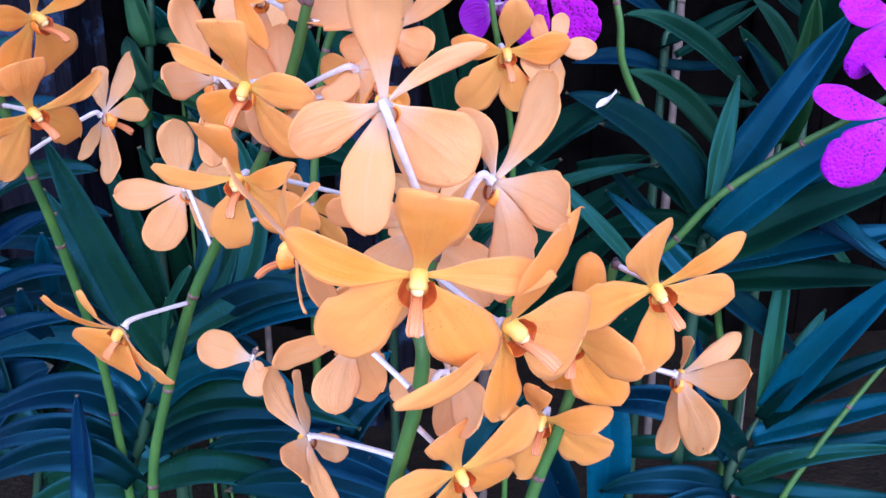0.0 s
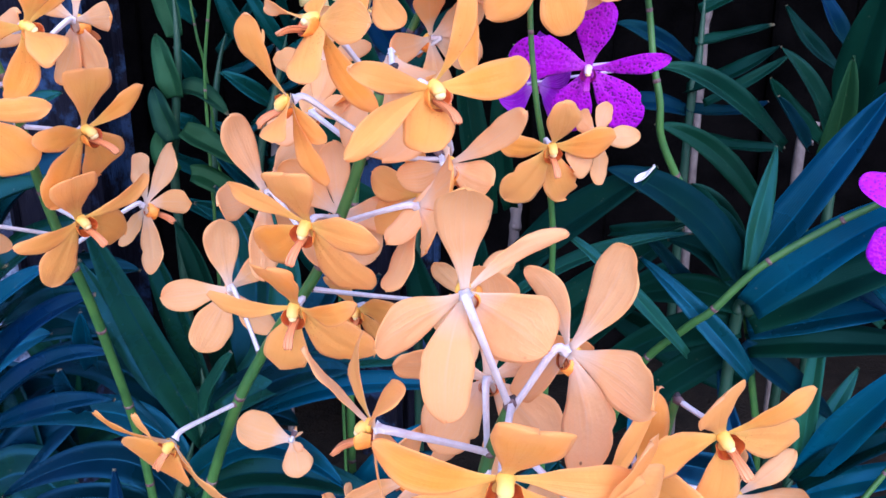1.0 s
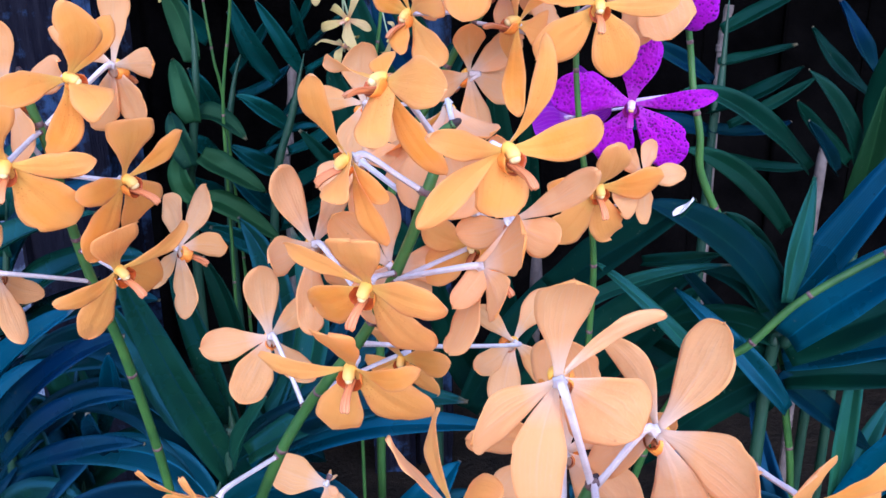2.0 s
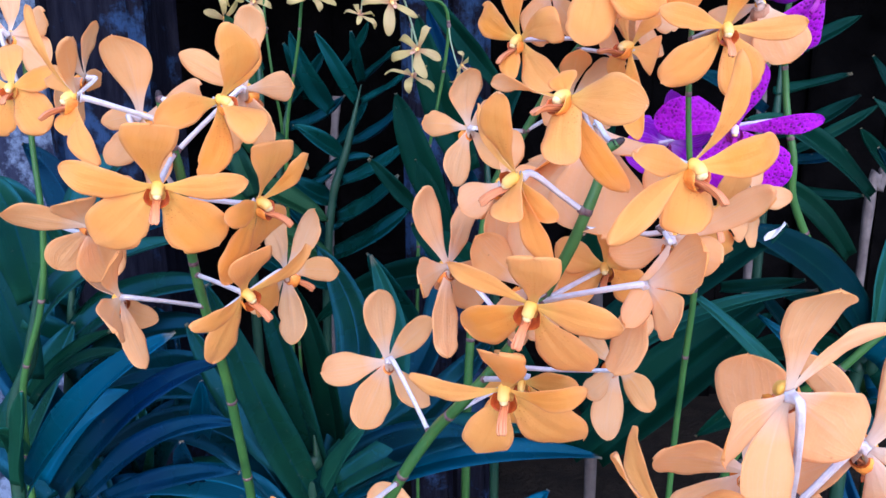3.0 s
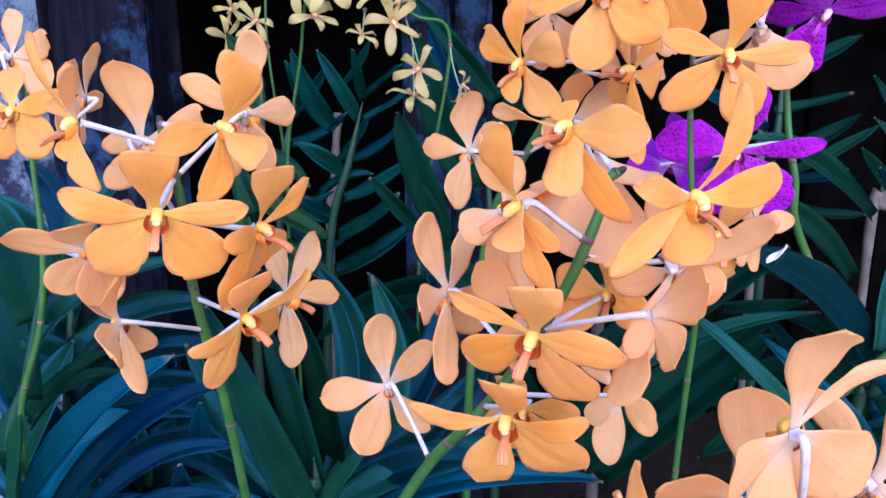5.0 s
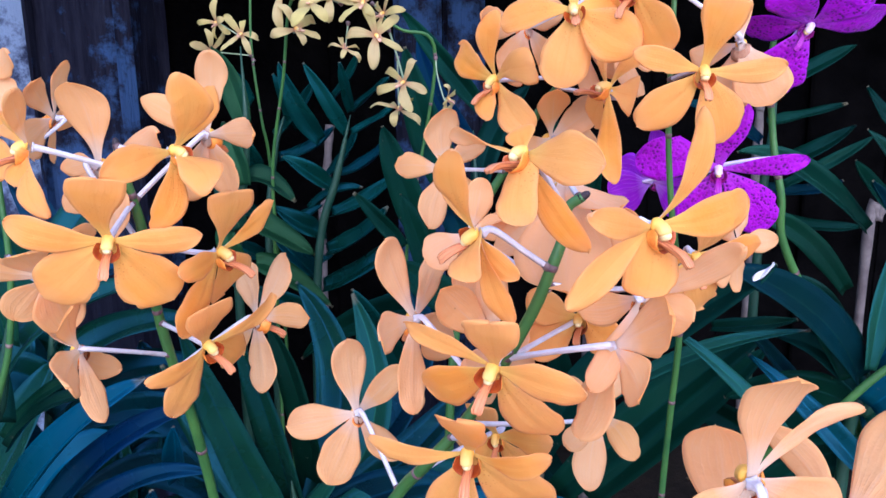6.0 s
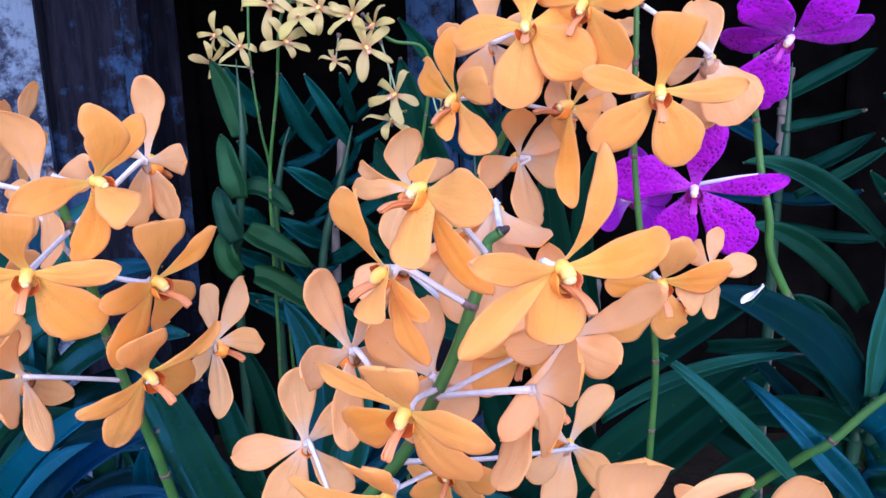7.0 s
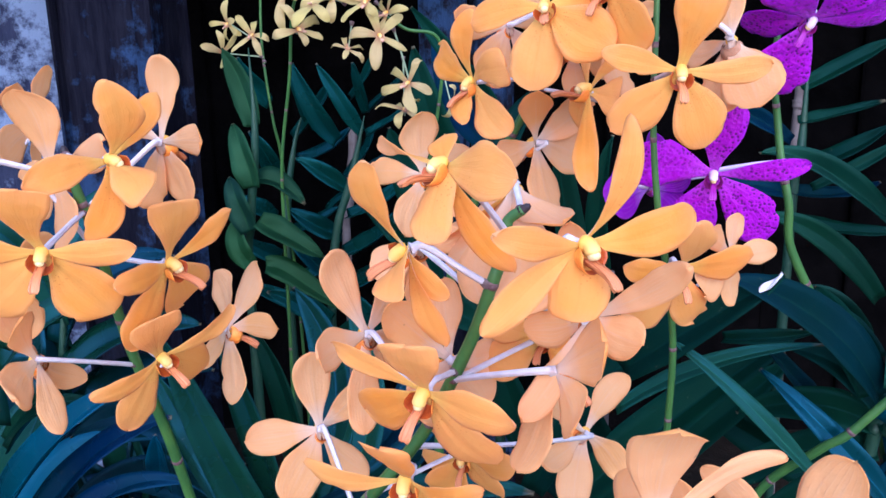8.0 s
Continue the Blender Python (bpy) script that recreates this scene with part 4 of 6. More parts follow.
bloom(ORANGE, (-0.005, 0.1583, 0.949), (96.4, 8, 2.4), 0.03, ((2.2, 39.6, 0.94), (-76.5, 8.1, 0.97), (79.8, 10.7, 0.95), (-140.2, -5.2, 0.94), (139.8, -2.6, 0.94)), (-0.0006, 0.197, 0.9461), 'blooms of the nearest spray', wide=(0.305, 0.163, 0.147, 0.306, 0.299), roll=(0, 8, -10, 0, 0), hook=(18, 15, 15, 12, 12), bow=(0.0, 0.06, 0.06, 0.05, 0.05), fan=(0,))
bloom(ORANGE, (-0.0129, 0.1781, 0.982), (80.4, 15.7, -176), 0.0292, ((-11.71, -20.14, 1.1), (-79.09, 12.39, 0.9), (84.28, -32.67, 0.87), (-146.9, 8.95, 0.93), (153.86, -16.38, 1)), (-0.0011, 0.1974, 0.9445), 'blooms of the nearest spray', wide=(0.195, 0.11, 0.248, 0.394, 0.234), roll=(0, 0, 0, 0, 0))
bloom(ORANGE, (0.0125, 0.1926, 0.9619), (112.6, -14.2, 117.2), 0.0297, ((2.88, 4.97, 1), (-80.82, 4.34, 0.98), (70.37, 0.29, 0.91), (-137.72, 11.24, 1.01), (145.13, 14.53, 0.95)), (-0.0023, 0.1984, 0.9404), 'blooms of the nearest spray', wide=(0.273, 0.249, 0.168, 0.297, 0.236), roll=(5, 0, 0, 0, 0))
bloom(ORANGE, (0.0599, 0.214, 0.9272), (101.2, -31.2, 1.4), 0.0297, ((9, 31.1, 0.96), (-70.9, 11.9, 0.93), (79, 15.9, 0.96), (-147.6, 4.7, 0.94), (135.6, -6.6, 0.95)), (0.0525, 0.234, 0.9281), 'blooms of the low spray', wide=(0.304, 0.272, 0.134, 0.252, 0.262), roll=(20, 0, 0, 0, 0), hook=(18, 15, 15, 12, 12), bow=(0.0, 0.06, 0.06, 0.05, 0.05), fan=(0,))
bloom(ORANGE, (0.0795, 0.2495, 0.8839), (115.9, 11.6, 112.5), 0.0308, ((-2.53, 43.42, 0.93), (-76.16, 6.88, 1), (56.98, 32.77, 1.02), (-136.61, 13.2, 0.93), (158.99, 24.71, 1.01)), (0.0458, 0.2373, 0.8984), 'blooms of the low spray', wide=(0.14, 0.222, 0.148, 0.318, 0.257), roll=(60, 10, -15, 0, 10))
bloom(ORANGE, (0.0144, 0.17, 0.9333), (97, -33.7, 40.2), 0.0329, ((20.9, 30.5, 1.04), (-76.8, 0.6, 1.01), (73.7, 5.5, 0.99), (-158.3, -5.8, 0.9), (145.7, 4.5, 0.95)), (-0.0034, 0.1994, 0.9368), 'blooms of the nearest spray', wide=(0.25, 0.12, 0.15, 0.22, 0.42), roll=(0, 0, 0, 0, 0))
bloom(ORANGE, (0.0398, 0.227, 0.9065), (101.7, 2.7, -10.8), 0.0274, ((5.94, -13.27, 1), (-54.52, 46.23, 0.91), (76.08, 43.26, 0.98), (-169.66, -12.23, 0.92), (141.82, 8.88, 0.97)), (0.0417, 0.2466, 0.9085), 'blooms of the low spray', wide=(0.2, 0.25, 0.36, 0.3, 0.34), roll=(0, 0, 0, 0, 0))
bloom(ORANGE, (0.0338, 0.2443, 0.8706), (99.9, -7.6, -29.8), 0.0277, ((19.8, 35.4, 0.94), (-84.9, -0.3, 0.92), (74.8, 7.7, 0.98), (-152.4, 11.4, 0.97), (133.6, -14, 0.97)), (0.0314, 0.2472, 0.8375), 'blooms of the low spray', wide=(0.21, 0.184, 0.185, 0.287, 0.367), hook=(18, 15, 15, 12, 12), bow=(0.0, 0.06, 0.06, 0.05, 0.05), fan=(0,))
bloom(ORANGE, (0.0048, 0.2183, 0.8661), (107.2, -19.4, 21.1), 0.0284, ((-3.08, 15.98, 0.97), (-63.28, 12.11, 0.94), (72.3, 1.63, 1.06), (-150.85, -3.22, 0.92), (142.94, -5.78, 0.94)), (-0.0092, 0.2099, 0.8875), 'blooms of the nearest spray', wide=(0.3, 0.25, 0.25, 0.33, 0.33), hook=(18, 15, 15, 12, 12), bow=(0.0, 0.06, 0.06, 0.05, 0.05), fan=(0,))
bloom(ORANGE, (-0.0456, 0.2423, 0.8644), (112.2, 22.9, -111.2), 0.0296, ((-5.94, 0.31, 1.02), (-69.99, 28.45, 0.99), (75.51, -33.1, 0.99), (-149.26, 15.8, 0.95), (150.08, -5.57, 0.89)), (-0.0123, 0.2148, 0.8727), 'blooms of the nearest spray', wide=(0.2, 0.229, 0.23, 0.2, 0.2), roll=(0, 18, 30, -8, 8))
bloom(ORANGE, (-0.0264, 0.2213, 0.9084), (90.3, 7.9, -134.4), 0.0268, ((15.28, -14.57, 0.92), (-88.35, 7.73, 0.95), (80.05, 6.82, 1.04), (-158.92, 11.25, 0.97), (152.1, 4.52, 0.86)), (-0.0074, 0.2066, 0.8978), 'blooms of the nearest spray', wide=(0.29, 0.235, 0.179, 0.37, 0.415))
bloom(ORANGE, (-0.0338, 0.1786, 0.9492), (87.2, -5.4, -100.2), 0.027, ((20.74, 35.85, 0.96), (-52, 24.21, 1.03), (50.76, -17.13, 1.03), (-142.54, -11.74, 0.96), (127.11, -21.07, 0.73)), (-0.0053, 0.2021, 0.9285), 'blooms of the nearest spray', wide=(0.16, 0.14, 0.2, 0.2, 0.18), roll=(30, 40, -20, 0, 0))
bloom(ORANGE, (0.0018, 0.2221, 0.8972), (108.5, 32.9, 137), 0.0262, ((6.92, 3.61, 0.9), (-82.07, 4.86, 0.98), (89.64, -4.46, 1.02), (-143.96, -9.93, 0.94), (129.74, 18.36, 0.89)), (-0.0092, 0.2099, 0.8875), 'blooms of the nearest spray')
bloom(ORANGE, (-0.0059, 0.2112, 0.9456), (90.6, 4.8, 169.4), 0.03, ((-0.42, 2.2, 1.08), (-72, 2, 1), (72.52, -14.57, 0.87), (-143, 4, 0.95), (143, 4, 0.95)), (-0.0057, 0.2023, 0.9126), 'blooms of the nearest spray', wide=(0.29, 0.24, 0.27, 0.33, 0.33))
bloom(ORANGE, (-0.1174, 0.2737, 0.8909), (132.2, 31.3, -17.2), 0.0305, ((-17.29, 7.71, 1.03), (-73.56, 20.48, 0.97), (75.61, 12.72, 1.02), (-165.62, 22.69, 0.97), (177.88, 9.37, 0.89)), (-0.1014, 0.304, 0.8906), 'blooms of the leaning spray', wide=(0.12, 0.19, 0.24, 0.55, 0.46))
bloom(ORANGE, (-0.094, 0.364, 0.8395), (116.7, 0, -167.1), 0.026, ((-25, 35, 0.3), (-62, 35, 0.3), (66, 12, 1.08), (-143, 0, 0.3), (-172, 12, 0.72)), (-0.092, 0.3653, 0.844), 'blooms of the leaning spray', wide=(0.12, 0.12, 0.37, 0.3, 0.44), roll=(0, 0, 0, 0, 0), lip=False)
bloom(MAGENTA, (0.0474, 0.3868, 1.0162), (103, -0.8, -14.9), 0.0347, ((11.94, 4.51, 0.92), (-75.55, 18.07, 1.07), (81.95, 7.15, 1.05), (-162.22, 2.46, 0.92), (141.79, 7, 1.01)), (0.085, 0.42, 1.0169), 'magenta blooms', wide=(0.3, 0.3, 0.137, 0.32, 0.322), roll=(0, 0, 0, 0, 0))
bloom(MAGENTA, (0.0813, 0.3849, 1.0761), (145.7, 29.2, 15.9), 0.0332, ((-3.21, 5.93, 0.93), (-73.77, 15.45, 0.99), (61.59, -21.66, 1.02), (-150.5, -9.8, 0.86), (167.1, 20.38, 1.08)), (0.0775, 0.4145, 1.0596), 'magenta blooms', wide=(0.3, 0.3, 0.27, 0.3, 0.36), roll=(0, 0, 0, 0, 0))
bloom(MAGENTA, (0.2015, 0.3581, 0.9596), (73.3, 6.2, 4.6), 0.0364, ((-1, -25.85, 0.95), (-78.5, -10.27, 1.02), (73.33, -8.38, 0.99), (-144.02, -16.62, 1.1), (150.76, -12.25, 0.96)), (0.2091, 0.3959, 0.9595), 'magenta blooms')
bloom(MAGENTA, (0.2059, 0.3798, 1.0027), (92.8, 0.8, 14.3), 0.0333, ((5.16, -17.29, 0.9), (-86.16, 7.23, 0.99), (78.33, -1.64, 0.99), (-147.89, -0.13, 1), (150.44, 3.73, 0.99)), (0.2218, 0.39, 0.9741), 'magenta blooms')
bloom(MAGENTA, (0.0276, 0.4212, 1.0063), (103.1, 3.1, 120.5), 0.0268, ((0.86, -4.78, 0.95), (-75.14, 0.63, 0.99), (79.8, 1.1, 1.01), (-119.73, 9.44, 0.92), (112.0, -19.4, 0.85)), (0.0857, 0.42, 1.0143), 'magenta blooms', wide=(0.29, 0.235, 0.457, 0.37, 0.5), roll=(0, 0, 2, 0, -19), bow=(0.07, 0.06, 0.06, 0.05, 0.05), hook=(13, 13, 13, 13, 13))
bloom(ORANGE, (0.0067, 0.4, 1.0719), (89.9, 25.5, -130.6), 0.028, ((2.64, -23.94, 0.94), (-86.56, -12.21, 0.97), (70.8, -5.4, 0.99), (-134.54, -9.8, 0.96), (148.55, -19.64, 0.96)), (0.0172, 0.3584, 1.0696), 'blooms of the tall spray')
bloom(ORANGE, (-0.0357, 0.39, 1.0773), (100.7, 6.5, -135.6), 0.029, ((-0.15, -12.92, 0.94), (-77.46, 4.08, 0.99), (75.15, 0.85, 1), (-140.41, 0.71, 0.95), (143.23, 3.06, 0.95)), (-0.0056, 0.3812, 1.0901), 'blooms of the slender spray')
bloom(ORANGE, (-0.0086, 0.4, 1.0676), (89.9, 25.5, -130.6), 0.027, ((2.64, -23.94, 0.94), (-86.56, -12.21, 0.97), (70.8, -5.4, 0.99), (-134.54, -9.8, 0.96), (148.55, -19.64, 0.96)), (-0.0046, 0.3806, 1.0953), 'blooms of the slender spray')
bloom(ORANGE, (-0.0635, 0.292, 1.0076), (96, -10, -165), 0.0262, ((-10.9, 13.7, 0.74), (126.2, -6.4, 0.67), (-71.0, -4.3, 0.53), (171.9, 40.6, 0.63), (-167.0, 23.2, 1.02)), (-0.0415, 0.2575, 0.9985), 'blooms of the leaning spray', wide=(0.272, 0.374, 0.349, 0.2, 0.197))


# ---- orchid plants ----
plant('dark green strap-leaved orchid plant with arching leaves', '', [(0.183, 0.465, 0.49), (0.183, 0.455, 0.694), (0.189, 0.455, 0.735), (0.201, 0.455, 0.765)], [
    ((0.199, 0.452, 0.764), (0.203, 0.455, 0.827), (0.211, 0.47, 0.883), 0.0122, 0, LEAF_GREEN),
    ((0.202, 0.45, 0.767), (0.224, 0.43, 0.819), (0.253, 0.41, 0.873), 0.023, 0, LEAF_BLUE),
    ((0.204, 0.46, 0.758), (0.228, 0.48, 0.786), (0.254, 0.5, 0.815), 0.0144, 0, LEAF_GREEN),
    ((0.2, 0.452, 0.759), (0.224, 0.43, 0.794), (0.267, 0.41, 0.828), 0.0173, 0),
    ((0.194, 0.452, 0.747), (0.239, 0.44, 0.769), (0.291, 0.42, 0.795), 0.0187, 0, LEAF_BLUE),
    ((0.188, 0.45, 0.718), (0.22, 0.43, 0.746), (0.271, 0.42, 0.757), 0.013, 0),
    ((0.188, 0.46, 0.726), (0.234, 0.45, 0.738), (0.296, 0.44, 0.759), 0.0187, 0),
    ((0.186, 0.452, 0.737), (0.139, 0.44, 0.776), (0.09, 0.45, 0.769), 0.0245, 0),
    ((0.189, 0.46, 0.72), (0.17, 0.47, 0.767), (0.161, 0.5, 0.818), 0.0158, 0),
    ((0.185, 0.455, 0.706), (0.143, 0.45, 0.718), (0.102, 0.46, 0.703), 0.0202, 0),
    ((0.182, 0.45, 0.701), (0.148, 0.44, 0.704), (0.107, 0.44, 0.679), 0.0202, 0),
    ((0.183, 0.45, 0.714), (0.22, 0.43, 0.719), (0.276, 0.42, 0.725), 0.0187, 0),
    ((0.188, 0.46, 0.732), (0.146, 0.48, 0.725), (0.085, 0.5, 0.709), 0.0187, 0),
])
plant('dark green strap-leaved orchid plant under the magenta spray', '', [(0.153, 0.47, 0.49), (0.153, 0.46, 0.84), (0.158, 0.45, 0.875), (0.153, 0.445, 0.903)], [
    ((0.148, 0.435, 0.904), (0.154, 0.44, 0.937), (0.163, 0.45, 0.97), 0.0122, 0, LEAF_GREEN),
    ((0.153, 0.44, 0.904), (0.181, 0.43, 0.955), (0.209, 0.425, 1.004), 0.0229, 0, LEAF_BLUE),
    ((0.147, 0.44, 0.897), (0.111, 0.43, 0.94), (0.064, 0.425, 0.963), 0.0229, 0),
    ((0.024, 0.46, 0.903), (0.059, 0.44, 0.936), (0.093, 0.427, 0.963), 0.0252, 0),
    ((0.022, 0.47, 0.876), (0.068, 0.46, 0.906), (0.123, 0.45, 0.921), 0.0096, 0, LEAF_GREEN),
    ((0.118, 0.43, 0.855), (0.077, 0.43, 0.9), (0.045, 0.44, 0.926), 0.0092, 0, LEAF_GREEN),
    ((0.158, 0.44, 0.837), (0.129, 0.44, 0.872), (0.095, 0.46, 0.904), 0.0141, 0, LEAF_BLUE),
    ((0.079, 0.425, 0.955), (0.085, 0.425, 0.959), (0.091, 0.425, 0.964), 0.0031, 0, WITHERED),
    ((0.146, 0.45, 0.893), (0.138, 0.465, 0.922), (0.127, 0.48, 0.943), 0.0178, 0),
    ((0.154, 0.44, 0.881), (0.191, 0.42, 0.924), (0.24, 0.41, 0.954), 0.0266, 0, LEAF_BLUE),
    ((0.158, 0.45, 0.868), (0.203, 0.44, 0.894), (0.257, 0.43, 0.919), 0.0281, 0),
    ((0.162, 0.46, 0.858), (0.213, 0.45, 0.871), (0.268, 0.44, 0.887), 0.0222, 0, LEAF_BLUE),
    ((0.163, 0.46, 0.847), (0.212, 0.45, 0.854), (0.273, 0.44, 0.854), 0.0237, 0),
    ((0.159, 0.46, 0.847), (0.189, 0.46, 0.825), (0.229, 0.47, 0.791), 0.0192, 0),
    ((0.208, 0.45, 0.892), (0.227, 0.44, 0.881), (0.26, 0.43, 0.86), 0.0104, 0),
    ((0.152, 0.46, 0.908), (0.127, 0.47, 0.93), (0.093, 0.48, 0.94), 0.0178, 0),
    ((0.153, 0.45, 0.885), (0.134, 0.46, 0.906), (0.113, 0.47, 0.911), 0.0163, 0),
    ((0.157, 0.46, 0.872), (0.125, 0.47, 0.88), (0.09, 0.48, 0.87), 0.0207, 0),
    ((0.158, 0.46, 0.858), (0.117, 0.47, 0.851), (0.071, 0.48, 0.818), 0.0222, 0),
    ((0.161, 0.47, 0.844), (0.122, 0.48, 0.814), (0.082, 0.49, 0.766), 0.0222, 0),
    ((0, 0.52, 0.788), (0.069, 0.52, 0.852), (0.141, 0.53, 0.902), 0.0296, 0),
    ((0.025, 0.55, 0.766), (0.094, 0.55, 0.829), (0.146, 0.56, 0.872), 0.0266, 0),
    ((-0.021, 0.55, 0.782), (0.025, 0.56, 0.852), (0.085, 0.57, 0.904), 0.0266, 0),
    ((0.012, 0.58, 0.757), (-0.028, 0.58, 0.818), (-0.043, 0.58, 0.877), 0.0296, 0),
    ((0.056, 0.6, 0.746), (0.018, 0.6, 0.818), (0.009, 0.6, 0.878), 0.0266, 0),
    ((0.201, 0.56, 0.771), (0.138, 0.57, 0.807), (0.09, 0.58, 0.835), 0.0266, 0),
], LEAF_DEEP_SHADE)
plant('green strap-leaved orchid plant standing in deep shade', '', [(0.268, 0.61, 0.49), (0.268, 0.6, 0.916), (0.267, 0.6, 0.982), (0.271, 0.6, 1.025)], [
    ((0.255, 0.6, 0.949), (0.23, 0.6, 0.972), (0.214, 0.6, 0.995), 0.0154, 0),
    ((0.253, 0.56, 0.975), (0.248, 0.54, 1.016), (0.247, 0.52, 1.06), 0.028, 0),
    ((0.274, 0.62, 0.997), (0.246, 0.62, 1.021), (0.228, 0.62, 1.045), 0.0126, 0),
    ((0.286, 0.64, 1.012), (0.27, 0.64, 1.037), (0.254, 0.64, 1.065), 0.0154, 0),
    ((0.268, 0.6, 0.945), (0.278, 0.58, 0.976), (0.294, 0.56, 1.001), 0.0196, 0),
], LEAF_DEEP_SHADE)
plant('green orchid plant with long arching leaves behind the magenta spray', '', [(0.228, 0.57, 0.49), (0.23, 0.565, 0.75), (0.232, 0.56, 0.848), (0.234, 0.56, 0.898), (0.238, 0.56, 0.938)], [
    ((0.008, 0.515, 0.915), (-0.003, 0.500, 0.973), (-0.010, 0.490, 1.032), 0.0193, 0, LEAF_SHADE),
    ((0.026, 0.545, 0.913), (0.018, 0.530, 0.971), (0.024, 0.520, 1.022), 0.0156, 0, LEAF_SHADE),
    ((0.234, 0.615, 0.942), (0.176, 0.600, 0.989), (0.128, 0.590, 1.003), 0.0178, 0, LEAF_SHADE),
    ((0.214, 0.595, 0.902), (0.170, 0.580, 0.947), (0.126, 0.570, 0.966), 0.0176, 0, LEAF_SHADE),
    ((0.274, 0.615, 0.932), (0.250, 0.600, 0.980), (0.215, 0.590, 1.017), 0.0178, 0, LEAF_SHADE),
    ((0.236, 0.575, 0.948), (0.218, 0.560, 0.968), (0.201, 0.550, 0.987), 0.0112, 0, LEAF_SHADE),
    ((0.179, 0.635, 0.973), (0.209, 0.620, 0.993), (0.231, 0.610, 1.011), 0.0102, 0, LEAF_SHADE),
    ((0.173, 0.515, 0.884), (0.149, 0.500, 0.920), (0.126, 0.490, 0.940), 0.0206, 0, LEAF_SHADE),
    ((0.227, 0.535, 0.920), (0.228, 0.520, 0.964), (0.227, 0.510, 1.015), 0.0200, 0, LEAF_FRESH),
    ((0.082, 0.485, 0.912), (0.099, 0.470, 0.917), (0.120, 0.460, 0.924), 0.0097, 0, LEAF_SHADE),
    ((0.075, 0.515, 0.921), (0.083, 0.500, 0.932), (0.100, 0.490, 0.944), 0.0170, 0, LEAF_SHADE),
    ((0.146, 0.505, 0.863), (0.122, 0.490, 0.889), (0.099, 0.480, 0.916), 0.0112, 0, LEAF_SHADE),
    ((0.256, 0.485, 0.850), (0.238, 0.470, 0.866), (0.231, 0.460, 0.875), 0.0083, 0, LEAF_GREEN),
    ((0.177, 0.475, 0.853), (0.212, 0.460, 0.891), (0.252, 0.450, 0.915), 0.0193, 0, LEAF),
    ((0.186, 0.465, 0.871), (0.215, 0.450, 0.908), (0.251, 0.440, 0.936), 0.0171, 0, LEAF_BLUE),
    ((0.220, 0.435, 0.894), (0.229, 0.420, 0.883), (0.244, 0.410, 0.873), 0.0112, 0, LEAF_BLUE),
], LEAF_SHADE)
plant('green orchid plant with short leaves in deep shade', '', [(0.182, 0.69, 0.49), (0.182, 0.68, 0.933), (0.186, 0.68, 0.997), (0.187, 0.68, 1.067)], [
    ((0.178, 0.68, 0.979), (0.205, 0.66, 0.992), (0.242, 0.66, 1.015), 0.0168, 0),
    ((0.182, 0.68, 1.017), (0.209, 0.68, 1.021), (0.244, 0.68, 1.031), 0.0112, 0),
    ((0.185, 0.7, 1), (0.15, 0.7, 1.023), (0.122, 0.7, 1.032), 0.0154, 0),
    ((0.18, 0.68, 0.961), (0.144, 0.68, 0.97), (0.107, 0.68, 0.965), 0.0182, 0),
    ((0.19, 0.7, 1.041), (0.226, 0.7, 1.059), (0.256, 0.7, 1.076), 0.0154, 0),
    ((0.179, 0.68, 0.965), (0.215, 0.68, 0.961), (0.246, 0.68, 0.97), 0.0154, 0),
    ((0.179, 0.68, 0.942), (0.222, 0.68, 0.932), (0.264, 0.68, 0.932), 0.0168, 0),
], LEAF_DEEP_SHADE)
